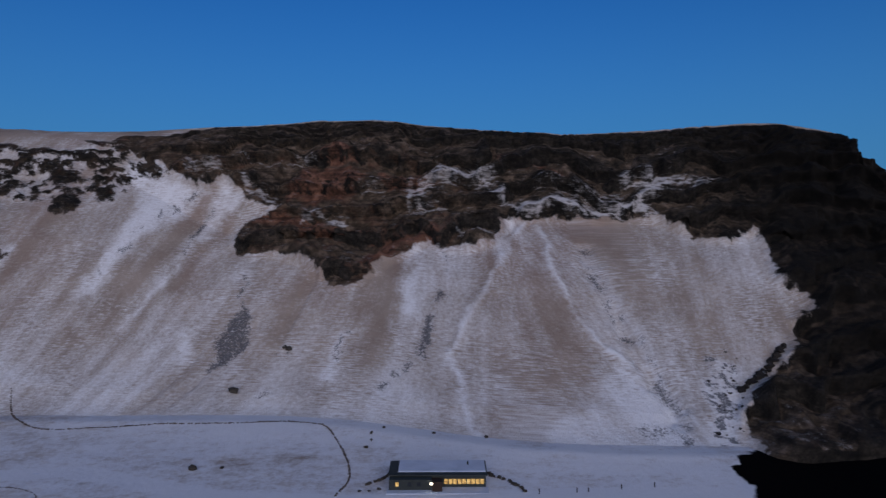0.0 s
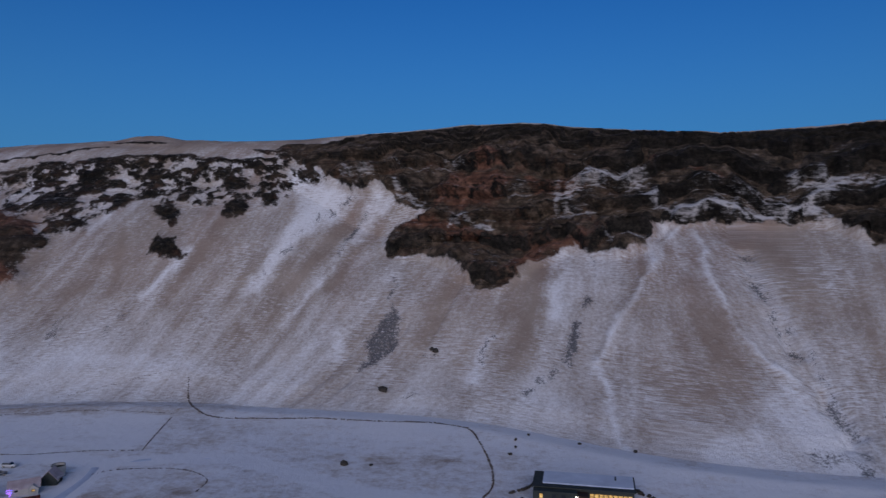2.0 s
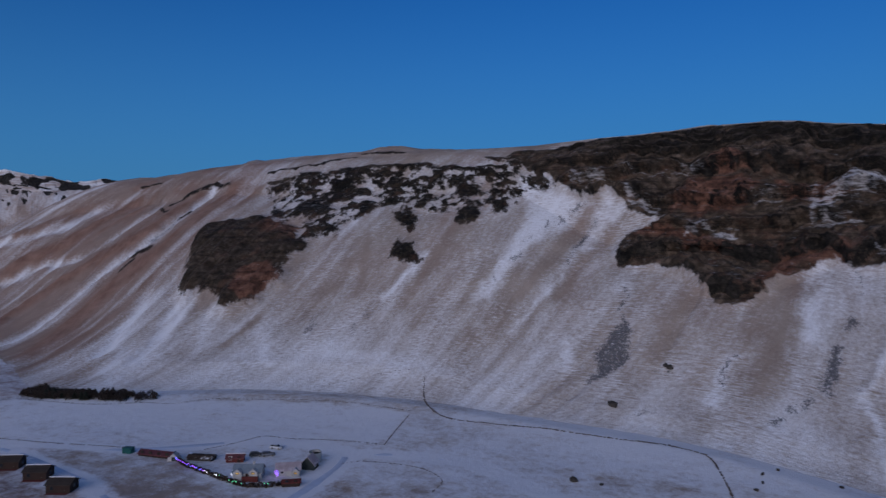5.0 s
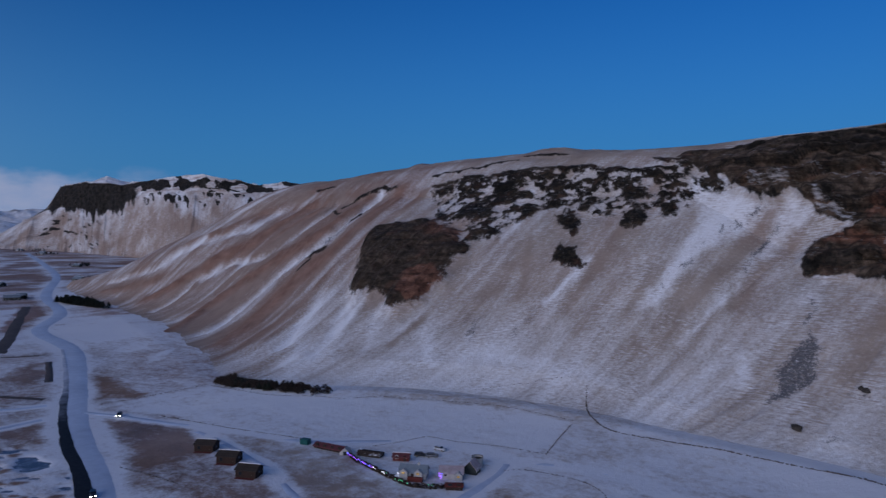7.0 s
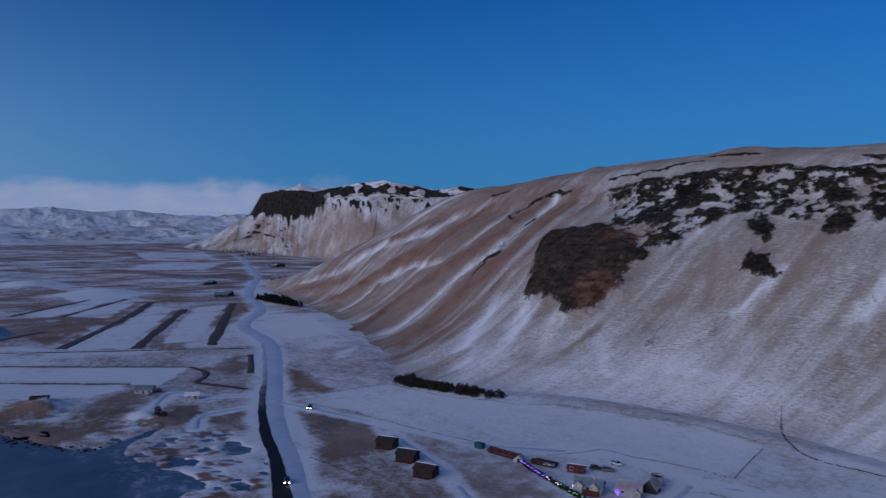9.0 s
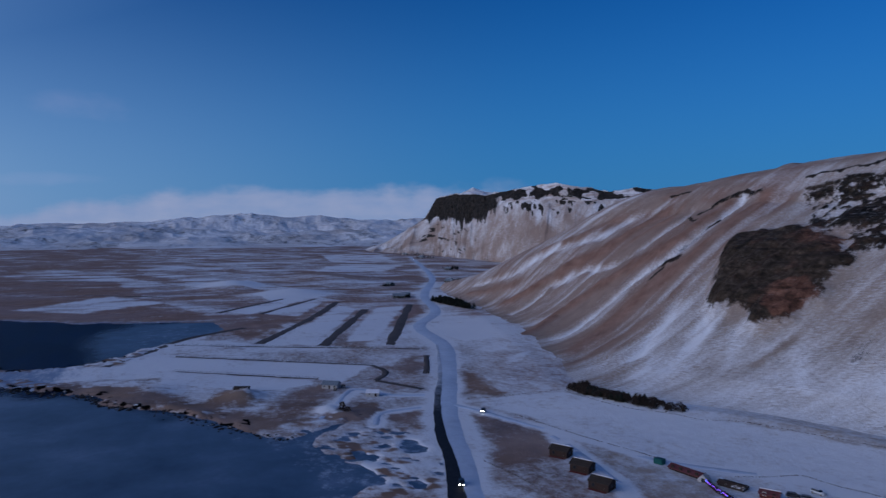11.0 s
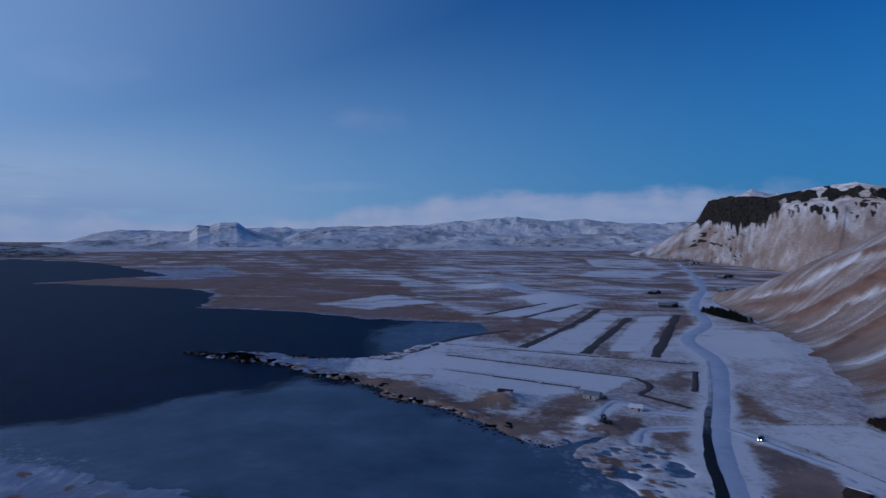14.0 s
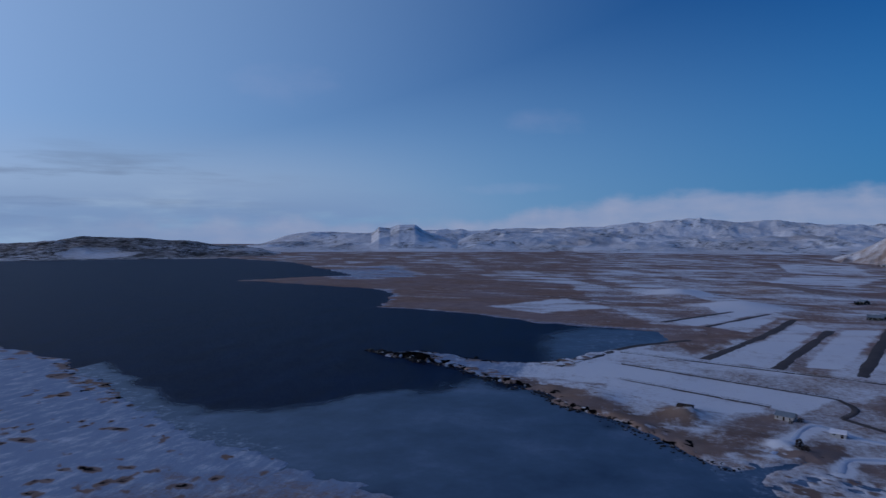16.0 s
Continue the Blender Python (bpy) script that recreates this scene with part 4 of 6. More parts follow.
PONDS = [(-259, 75, 7, 3.4), (-233, 47, 4, 2.4), (-226, 52, 5, 2.6), (-222, 38, 4, 3), (-247, 57, 3.2, 1.2), (-236, 64, 3, 1.2), (-240, 56, 3, 1.2), (-245, 56, 3.5, 1.6), (-235, 64, 3.2, 1.4), (-239, 57, 2.5, 1.3), (-219, 66, 5, 2.4)]
TUFTS = [(-237, -242, 7), (-215, -195, 4), (-220, -188, 4), (-193, -190, 4), (-261, -219, 7), (-305, -293, 7), (-210, -151, 4), (-225, -180, 3), (-204, -196, 3), (-345, -330, 8), (-330, -300, 6), (-240, -150, 4)]
ROAD = [(260, 150), (120, 90), (0, 62), (-110, 62), (-204, 77), (-230, 85), (-277, 97), (-308, 107), (-370, 130), (-465, 161), (-561, 173), (-637, 212), (-788, 250), (-1062, 350), (-1400, 440), (-1900, 560)]
LANES = [[(-308, 112), (-292, 120), (-273, 127), (-239, 142), (-212, 152), (-195, 168), (-178, 184), (-160, 188), (-146, 186), (-141, 176), (-137, 158), (-133, 130)],
         [(-331, 105), (-335, 92), (-354, 76), (-324, 60), (-303, 49)], [(-309, 96), (-305, 77), (-288, 70)], [(-165, 118), (-180, 122), (-191, 126), (-207, 128), (-234, 131), (-250, 131)],
         [(-146, 186), (-126, 196), (-106, 199), (-60, 180), (-20, 176), (40, 180), (90, 178)]]
DITCHES = [[(-769, 143), (-667, 107), (-513, 41)], [(-692, 158), (-490, 82)], [(-720, 212), (-468, 123)], [(-411, 98), (-391, 101), (-370, 90)], [(-370, 91), (-343, 108)], [(-431, 138), (-378, 121)], [(-833, 97), (-713, 18)], [(-815, 128), (-688, 55)], [(-460, -51), (-502, -31), (-556, -6), (-600, 36)], [(-1160, 135), (-1160, 155)], [(-1168, 178), (-1160, 196)], [(-929, 58), (-905, 68)], [(-1091, 262), (-1080, 276)], [(-1020, 280), (-1005, 294)]]
DITCHES += [[(-1350, 100), (-1300, 250)], [(-1250, -250), (-1180, -120)], [(-900, -40), (-960, -130)]]
BANKS = [[(-255, 192), (-244, 198), (-237, 208), (-217, 220), (-183, 234), (-153, 237)], [(-312, 171), (-292, 173), (-274, 178), (-255, 192)], [(-190, 166), (-186, 174), (-182, 186), (-174, 188), (-162, 193), (-147, 198), (-140, 200)], [(-140, 200), (-145, 214), (-151, 233)],
         [(-141, 178), (-138, 182), (-130, 185.5), (-116, 186.5), (-106, 181), (-104, 172)], [(-316, 170), (-316, 146), (-317, 122)], [(-283, 131), (-243, 142), (-212, 154)], [(-232, 95), (-217, 99), (-205, 101)]]
FENCES = [[(-481, -12), (-411, 98)], [(-431, -11), (-384, 62)], [(-526, -14), (-454, 143)]]


def axis_lines(fine, lo, hi, spacing, growth):
    a = list(np.arange(fine[0], fine[1] + 0.1, spacing))
    d = spacing
    while a[-1] < hi:
        d *= growth
        a.append(a[-1] + d)
    d = spacing
    while a[0] > lo:
        d *= growth
        a.insert(0, a[0] - d)
    return np.array(a)


GX, GY = axis_lines((-540, 110), -9000, 4000, 1.8, 1.025), axis_lines((-240, 265), -6000, 6000, 1.8, 1.025)
gx, gy = np.meshgrid(GX, GY)
wx, wy = gx + 20 * (fbm(gx / 25, gy / 25, 5, 5, 0.6) - 0.5), gy + 20 * (fbm(gx / 25, gy / 25, 5, 6, 0.6) - 0.5)
ragged = step(-60, -110, gy) * step(-420, -330, gx)
lake = inside(LAKE, wx, wy) + ragged * (26 * (fbm(gx / 16, gy / 12, 5, 46, 0.65) - 0.5) + 2.0)
far_off = np.hypot(gx, gy)
gz = 0.7 * (fbm(gx / 40, gy / 40, 4, 8) - 0.5) + 0.1
gz += 0.22 * (fbm(gx / 5, gy / 5, 2, 18) - 0.5)
gz = gz * step(0, -25, lake) * step(3, 40, near_line(ROAD, gx, gy)) - 1.8 * step(-3, 6, lake)
shore = step(-22, -3, lake) * step(0, -3, lake) * step(-285, -315, gx) * step(-560, -500, gx) * step(-200, -160, gy)
gz += 3.2 * shore * np.clip(fbm(gx / 9, gy / 9, 5, 9, 0.6) - 0.3, 0, 1)
gz += 3.6 * np.exp(-(((gx + 356) / 12) ** 2 + ((gy - 21) / 9) ** 2)) + 2.2 * np.exp(-(((gx + 378) / 16) ** 2 + ((gy + 22) / 12) ** 2))
knoll = np.exp(-((gx + 317) / 6) ** 2 - ((gy - 56) / 5) ** 2)
mound = np.exp(-((gx + 354) / 14) ** 2 - ((gy - 20) / 11) ** 2)
gz += 2.2 * knoll + 0.8 * mound * (fbm(gx / 4, gy / 4, 3, 95) - 0.4) * 3
# low dunes far out on the plain, two of them drifted over
dunes = [np.exp(-((gx - a) / ra) ** 2 - ((gy - b) / rb) ** 2) for a, b, ra, rb in ((-1040, 45, 60, 34), (-890, 108, 34, 44), (-1150, 200, 110, 60))]
gz += 7.0 * dunes[0] + 6.0 * dunes[1] + 5.0 * dunes[2]
tip = np.exp(-((gx + 462) / 15) ** 2 - ((gy + 150) / 20) ** 2)
gz += 2.6 * tip * (0.5 + fbm(gx / 6, gy / 6, 3, 39)) * step(8, -4, lake)
foot_off = near_line(foot[::20, :2], gx, gy)
apron = step(-285, -330, gx) * step(-800, -700, gx) * step(8, 40, near_line(ROAD, gx, gy)) * step(100, 125, gy)
gz += 0.8 * np.exp(-foot_off / 20) * apron
gz += 2.5 * np.exp(-foot_off / 22) * step(-320, -280, gx) * step(110, 90, gx) * step(110, 160, gy)
wetland = step(-200, -212, gx) * step(-300, -280, gx) * step(34, 40, gy) * step(84, 74, gy) * step(0, -4, lake)
gz -= 1.5 * wetland * step(0.66, 0.72, fbm(gx / 5, gy / 3.5, 3, 91))
for px, py, rx, ry in PONDS:
    gz -= 1.4 * step(1.25, 0.7, np.hypot((wx - px) / rx, (wy - py) / ry))
near_hill = (1 - apron) * np.clip(step(-330, -260, gx) * step(120, 150, gy) + step(-100, -50, gx) + step(45, 12, near_line(foot[::20, :2], gx, gy)), 0, 1)
gsnow = 0.42 + 0.18 * step(-230, -270, gx) * step(-600, -540, gx) + 0.55 * (fbm(gx / 45, gy / 190, 4, 11) - 0.5) * step(300, 600, far_off) + 0.3 * (fbm(gx / 60, gy / 60, 3, 12) - 0.5) + 0.36 * near_hill - 0.03 * step(500, 900, far_off) + 0.25 * (fbm(gx / 14, gy / 22, 4, 14) - 0.5) + 0.02 * apron + 0.3 * (fbm((gx + gy) / 30, (gx - gy) / 12, 4, 16) - 0.5) * apron
gbrown = (1 - near_hill) * (1 - 0.6 * apron)
BEACH = [(80, 168), (82, 196), (92, 217), (150, 232), (300, 300), (420, 240), (420, 60), (120, 120)]
sand = step(-4, 4, inside(BEACH, wx, wy))
flats = step(-200, -260, gx) * step(60, 20, gy) * step(-560, -480, gx) + step(-120, -200, gy) * step(-600, -520, gx)
gsnow += (0.20 + 0.65 * step(-50, -85, gy)) * np.clip(flats, 0, 1) * np.maximum(step(0, -40, lake), step(-50, -85, gy))
gsnow -= 0.42 * step(0.56, 0.76, fbm(gx / 6, gy / 11, 4, 15)) * np.clip(flats, 0, 1)
half = math.radians(24)
plot_u, plot_v = np.floor((gx * math.cos(half) + gy * math.sin(half)) / 130), np.floor((gy * math.cos(half) - gx * math.sin(half)) / 46)
gsnow += 0.55 * (hashed(plot_u, plot_v, 77) - 0.5) * step(430, 620, far_off) * step(0, -60, lake)
for f in BROWN:
    gsnow = gsnow - 0.46 * step(-4, 4, inside(f, wx, wy))
for f in STRAW:
    gbrown = gbrown * (1 - 0.8 * step(-5, 5, inside(f, wx, wy)))
    gsnow = gsnow + (-0.20 + 0.9 * (fbm(gx / 6, gy / 9, 4, 25) - 0.5)) * step(-5, 5, inside(f, wx, wy))
for f in LIGHT:
    gsnow = np.maximum(gsnow, (0.78 + 0.4 * (fbm(gx / 18, gy / 18, 4, 19) - 0.5)) * step(-8, 8, inside(f, wx, wy)))
for f in FIELDS:
    gsnow = np.maximum(gsnow, (0.95 + 0.6 * (fbm(gx / 30, gy / 30, 4, 24) - 0.5)) * step(-2.5, 2.5, inside(f, gx + 0.22 * (wx - gx), gy + 0.22 * (wy - gy))))
gsnow += 0.6 * dunes[0] + 0.6 * dunes[1] - 0.25 * dunes[2]
gbrown = gbrown * (1 - 0.9 * np.clip(sum(dunes), 0, 1))
gsnow -= 0.28 * step(0.42, 0.62, fbm(gx / 18, gy / 70, 4, 27)) * step(520, 700, far_off)
gsnow += 0.36 * step(0.56, 0.72, fbm(gx / 30, gy / 130, 4, 28)) * step(520, 700, far_off)
edge_rough = step(-24, -6, lake) * step(-290, -310, gx) * step(-520, -480, gx)
sand = np.maximum(sand, 0.7 * edge_rough * step(0.60, 0.68, fbm(gx / 3.5, gy / 3.5, 4, 30)))
peat = step(0.67, 0.76, fbm(gx / 10, gy / 6, 4, 98)) * step(-110, -140, gy) * step(-520, -420, gx)
gsnow += 0.14 * step(-220, -40, gy) * step(-400, -500, gx) * step(400, 200, gy) - 0.14 * step(-230, -330, gy) * step(600, 760, far_off)
gsnow -= 1.2 * peat
sand = np.maximum(sand, 0.5 * peat)
scar = step(-8, -3, lake) * step(3, 0, lake) * step(-285, -310, gx) * step(-520, -490, gx) * step(-200, -185, gy) * step(40, 20, gy)
sand = np.maximum(sand, scar * (0.34 + 0.16 * step(-370, -420, gx) + 1.2 * (fbm(gx / 3.5, gy / 3.5, 4, 29, 0.65) - 0.5)))
rime = step(-20, -4, lake) * step(-600, -660, gx) * step(-420, -350, gy)
gsnow += 0.35 * rime - 0.5 * tip
sand = np.maximum(sand, tip * step(0.40, 0.55, fbm(gx / 7, gy / 7, 3, 37)))
flood = step(-20, 20, inside([(-1449, -730), (-1717, -617), (-1303, -398), (-1148, -516)], wx, wy))
gsnow += 0.6 * flood
gsnow += 0.7 * knoll + (-0.15 + 0.9 * (fbm(gx / 5, gy / 5, 4, 96) - 0.5)) * mound
gbrown = gbrown * (1 - 0.4 * mound) * (1 - 0.15 * edge_rough)
for tx, ty, r in TUFTS:
    tuft = step(1.3, 0.4, np.hypot((wx - tx) / r * 1.5, (wy - ty) / r))
    gsnow -= 1.7 * tuft
    sand = np.maximum(sand, 0.62 * tuft * step(0.36, 0.5, fbm(gx / 4, gy / 4, 3, 47)))
gsnow -= 1.15 * edge_rough * step(0.40, 0.56, fbm(gx / 5, gy / 5, 5, 93, 0.65))
gsnow -= 0.75 * wetland * step(0.60, 0.70, fbm(gx / 5, gy / 4, 3, 97))
for px, py, rx, ry in PONDS:
    gsnow += 0.3 * step(2.2, 1.2, np.hypot((wx - px) / rx, (wy - py) / ry))
gsnow += 0.16 * np.exp(-(foot_off / 22) ** 2) * step(-160, -110, gx) * (0.5 + fbm(gx / 16, gy / 12, 3, 31))
gsnow += 0.40 * step(13, 6, near_line(ROAD, gx, gy)) - 0.14 * np.exp(-(foot_off / 13) ** 2) * step(-330, -300, gx) * step(-130, -160, gx)
for lane in LANES:
    gsnow += 0.5 * step(5, 2.5, near_line(lane, gx, gy))
ground = tagged(grid_mesh("ground", np.stack([gx, gy, gz], -1), ground_mat, dict(snow=gsnow, brown=gbrown, sand=sand, icy=step(-45, -85, gy) * step(-600, -450, gx) * step(0, -150, gx) + 0.9 * flood + 1.0 * rime, far=0.8 * step(520, 800, far_off), rust=np.clip(0.75 * apron + 0.6 * step(450, 700, far_off), 0, 1))),
                "flat winter farmland, brown grass half covered in snow", "ground", kind="structure")


def sheet(name, poly, z, mat, label, category, kind="structure", jag=0.0, seed=0):
    """A flat sheet with an uneven outline."""
    p = np.array(poly, float)
    q = []
    for a, b in zip(p, np.roll(p, -1, axis=0)):
        n = max(1, int(np.linalg.norm(b - a) / 6))
        for i in range(n):
            q.append(a + (b - a) * i / n)
    q = np.array(q)
    q += jag * np.stack([fbm(q[:, 0] / 7, q[:, 1] / 7, 3, seed) - 0.5, fbm(q[:, 0] / 7, q[:, 1] / 7, 3, seed + 9) - 0.5], -1)
    bm = bmesh.new()
    bm.faces.new([bm.verts.new((x, y, z)) for x, y in q])
    bmesh.ops.triangulate(bm, faces=bm.faces[:])
    me = bpy.data.meshes.new(name)
    bm.to_mesh(me)
    bm.free()
    me.materials.append(mat)
    return tagged(new(name, me), label, category, kind=kind)


sheet("water", [(400, -3500), (-6500, -3500), (-6500, -900), (-1700, -500), (-560, 120), (-150, 120), (-150, -150)], -0.35, water_mat, "dark calm lagoon water, its dusk sky reflection tinted blue", "water")


def ribbon(name, line, left, right, z, mat, label, category, steps=4.0, jag=0.3, kind="structure", seed=1, masks=None, sunk=0.3):
    """A strip along a line, from left to right metres of it, its edges sunk into the ground."""
    total = sum(math.dist(a, b) for a, b in zip(line[:-1], line[1:]))
    c = spline(line, max(4, int(total / steps)))
    t = np.gradient(c, axis=0)
    t /= np.linalg.norm(t, axis=1, keepdims=True)
    n = np.stack([t[:, 1], -t[:, 0]], -1)
    u = np.arange(len(c)) * steps
    rows = []
    wide = {}
    if masks:
        wide = {key: np.broadcast_to(np.interp(c[:, 0], *zip(*v)), (4, len(c))) for key, v in masks.items() if key != 'right'}
        right = np.interp(c[:, 0], *zip(*masks['right']))
    for i, f in enumerate((0.0, 0.2, 0.8, 1.0)):
        w = left + (right - left) * f + jag * (fbm(u / 9, u * 0 + i, 3, seed + i) - 0.5)
        p = c + n * w[:, None]
        rows.append(np.concatenate([p, np.full((len(p), 1), z + (0.0 if 0 < i < 3 else -sunk))], 1))
    return tagged(grid_mesh(name, np.array(rows), mat, wide), label, category, kind=kind)


ribbon("road", ROAD, -5.5, 6.5, 0.22, packed_mat, "country road under packed bluish snow", "road", jag=1.5)
ribbon("road_lane", ROAD[:10], -4.8, 0.0, 0.31, asphalt_mat, "bare damp asphalt lane worn through the snow", "road", steps=1.5, jag=0.9, sunk=0.05,
       masks=dict(right=[(-465, -3.2), (-370, -2.4), (-300, -1.4), (-240, -0.5), (-210, 0.4), (-100, 2.0)], worn=[(-440, 0.0), (-370, 0.35), (-310, 0.66), (-260, 1.0), (-200, 1.1)]))
for i, lane in enumerate(LANES):
    ribbon("farm_track", lane, -1.6, 1.6, 0.24, packed_mat, "narrow farm track of packed snow", "track", jag=0.8, seed=20 + i)
for i, line in enumerate(DITCHES):
    w = 2.6 if 2 < i < 6 else 8.0 if i < 3 else 6.0
    ribbon("ditch", line, -w / 2 - 0.5, w / 2 + 0.5, 0.28, ditch_mat, "dark drainage ditch between snowy fields", "ditch", jag=1.6, seed=40 + i)

# thin ice on the near part of the lagoon
ix, iy = np.meshgrid(np.arange(-660, -190, 3.0), np.arange(-340, 94, 3.0))
ICE = [(-405, -85), (-344, -147), (-318, -168), (-270, -215), (-200, -120), (-190, 60), (-310, 70), (-340, 0)]
BAY = [(-470, -62), (-530, -74), (-600, -78), (-662, -50), (-660, 40), (-540, 40), (-450, -40)]
ice = np.maximum(step(-26, 30, inside(ICE, ix, iy) + 60 * (fbm(ix / 55, iy / 55, 4, 66) - 0.5)), 1.0 * step(-30, 40, inside(BAY, ix, iy)))
in_lake = inside(LAKE, ix, iy) + 14 * (fbm(ix / 16, iy / 16, 4, 64) - 0.5)
ice = np.maximum(ice, 0.68 * step(-310, -295, ix) * step(26, 36, iy))
rim = step(34, 2, in_lake) * step(-420, -380, ix) * np.clip(step(-110, -140, iy) + step(-330, -280, ix) * step(-30, 0, iy), 0, 1)
tagged(grid_mesh("ice", np.stack([ix, iy, np.full(ix.shape, -0.29)], -1), ice_mat, dict(ice=np.maximum(ice, 0.9 * rim), slush=np.maximum(0.5 * rim, 0.45 * step(-10, 40, inside(BAY, ix, iy))))), "thin grey-blue ice on the lagoon", "ice", kind="structure")

# ---- far ridges ----
def polar(lon, d, z):
    v = lon_dir(lon)
    return (v.x * d, v.y * d, z)


# azimuth; foot: distance; cliff base: distance, height; crest: distance, height; behind: distance, height
RIDGE = [(46, 900, 1080, 118, 1130, 138, 1400, 140), (53.9, 760, 1260, 124, 1316, 147, 1600, 150), (55.8, 800, 1320, 131, 1378, 155, 1650, 155), (57.6, 850, 1385, 132, 1447, 151, 1720, 158), (59.9, 930, 1480, 134, 1546, 167, 1850, 165), (61.7, 1040, 1570, 140, 1636, 183, 1950, 178), (64.5, 1260, 1720, 146, 1797, 181, 2050, 176)]
RIDGE += [(66.0, 1510, 1820, 142, 1900, 176, 2080, 180), (67.4, 1600, 1930, 120, 2010, 172, 2160, 190), (68.4, 1660, 2010, 97, 2090, 177, 2230, 207), (69.2, 1710, 2070, 100, 2160, 182, 2300, 196), (70.2, 1780, 2180, 110, 2270, 186, 2420, 186), (71.4, 1870, 2330, 113, 2400, 180, 2560, 170), (71.8, 1900, 2360, 112, 2425, 150, 2600, 140), (72.3, 1930, 2390, 108, 2440, 113, 2640, 108), (74.1, 2060, 2450, 64, 2500, 66, 2760, 60), (75.8, 2180, 2470, 18, 2540, 20, 2800, 18), (77.2, 2260, 2500, -2, 2580, -2, 2850, -4)]
knots_r = np.concatenate([[0], np.cumsum([math.dist(polar(a[0], a[4], 0), polar(b[0], b[4], 0)) for a, b in zip(RIDGE[:-1], RIDGE[1:])])])
rs = np.linspace(0, knots_r[-1], 900)
rfoot, rbase, rcrest, rback = (np.stack([np.interp(rs, knots_r, [q[i] for q in line]) for i in range(3)], -1) for line in ([polar(r[0], r[1], -3) for r in RIDGE], [polar(r[0], r[2], r[3]) for r in RIDGE], [polar(r[0], r[4], r[5]) for r in RIDGE], [polar(r[0], r[6], r[7]) for r in RIDGE]))
rv = np.concatenate([np.linspace(0, 1, 110, endpoint=False), np.linspace(1, 2, 50, endpoint=False), np.linspace(2, 3, 20)])
rows_r = []
for t in rv:
    if t < 1:
        p = rfoot + (rbase - rfoot) * t
        p[:, 2] -= (rbase[:, 2] - rfoot[:, 2]) * (0.31 * math.sin(math.pi * t) + 0.10 * math.sin(2 * math.pi * t))
    else:
        p = rbase + (rcrest - rbase) * (t - 1) if t < 2 else rcrest + (rback - rcrest) * (t - 2)
    rows_r.append(p)
rco = np.array(rows_r)
rss, rvv = np.broadcast_to(rs, rco.shape[:2]), np.broadcast_to(rv[:, None], rco.shape[:2])
on_cliff = step(0.9, 1.15, rvv) * step(2.05, 1.9, rvv)
rco[..., 2] += 16.0 * (ridged(rss / 75 + rvv * 0.6, rvv * 1.2, 4, 200) - 0.62) * step(0.0, 0.5, rvv) * step(3.0, 2.2, rvv) * step(0.4, 0.0, on_cliff)
rco[..., :2] += (on_cliff * (22 * (ridged(rss / 60, rco[..., 2] / 60, 5, 205) - 0.6) + 10 * (fbm(rss / 14, rco[..., 2] / 8, 4, 207) - 0.5)))[..., None] * -np.array([lon_dir(66).x, lon_dir(66).y])
kr = knots_r
thick = np.interp(rs, kr, [0.5, 0.85, 0.75, 0.7, 0.7, 0.75, 0.85, 0.9, 1.0, 1.0, 1.0, 1.0, 1.0, 1.0, 0.8, 0.0, 0.0, 0.0])
frayed = 0.75 * (fbm(rss / 34, rvv * 1.6, 5, 222, 0.62) - 0.5) + 0.22 * (ridged(rss / 30, rvv * 1.2, 4, 228) - 0.6)
rock_r = step(-0.14, 0.08, rvv - (2.0 - thick)[None] + frayed) * step(2.06, 1.97, rvv + 0.1 * (fbm(rss / 30, rvv * 4, 3, 223) - 0.5)) * np.maximum(step(0.88, 0.97, thick)[None], step(0.38, 0.50, fbm(rss / 60, rvv * 1.5, 4, 224)))
rock_r = np.maximum(rock_r, 0.9 * step(0.66, 0.72, fbm(rss / 40, rvv * 22, 4, 226)) * step(0.35, 0.5, rvv) * step(1.0, 0.8, rvv) * step(kr[7], kr[11], rss) * step(kr[15], kr[13], rss))
rock_r = np.maximum(rock_r, 0.9 * step(0.60, 0.68, fbm(rss / 26, rvv * 11, 4, 229)) * step(0.72, 0.9, rvv) * step(1.7, 1.2, rvv) * step(kr[8], kr[6], rss))
fans = rss + 150 * rvv - 260 * (rvv - 0.5) * (2 * fbm(rss / 240, rvv * 0.3, 2, 212) - 0.6)
snow_r = 0.24 + 0.6 * (fbm(fans / 40, rvv * 3.2, 5, 210) - 0.5) + 0.9 * (fbm((rss + 90 * rvv) / 55, rvv * 6, 5, 214) - 0.5) - 0.10 * step(kr[10], kr[13], rss) + 0.40 * step(0.22, 0.05, rvv) + 0.26 * step(0.6, 0.95, rvv) + 0.25 * step(2.0, 2.1, rvv)
ridge_mat = mountain_material("ridge_slope", 0.4)
tagged(grid_mesh("mountain_ridge", rco, ridge_mat, dict(rock=rock_r, snow=snow_r, red=0.36 + 0 * rss, ledge=0.16 + 0 * rss, turf=0.25 + 0 * rss), np.stack([0.22 * rss + 50 * rvv, rvv * 160], -1)),
       "distant snowy ridge ending in a dark cliff", "mountain", kind="structure")

far_mat = mountain_material("far_snow_mountain", 0.12)


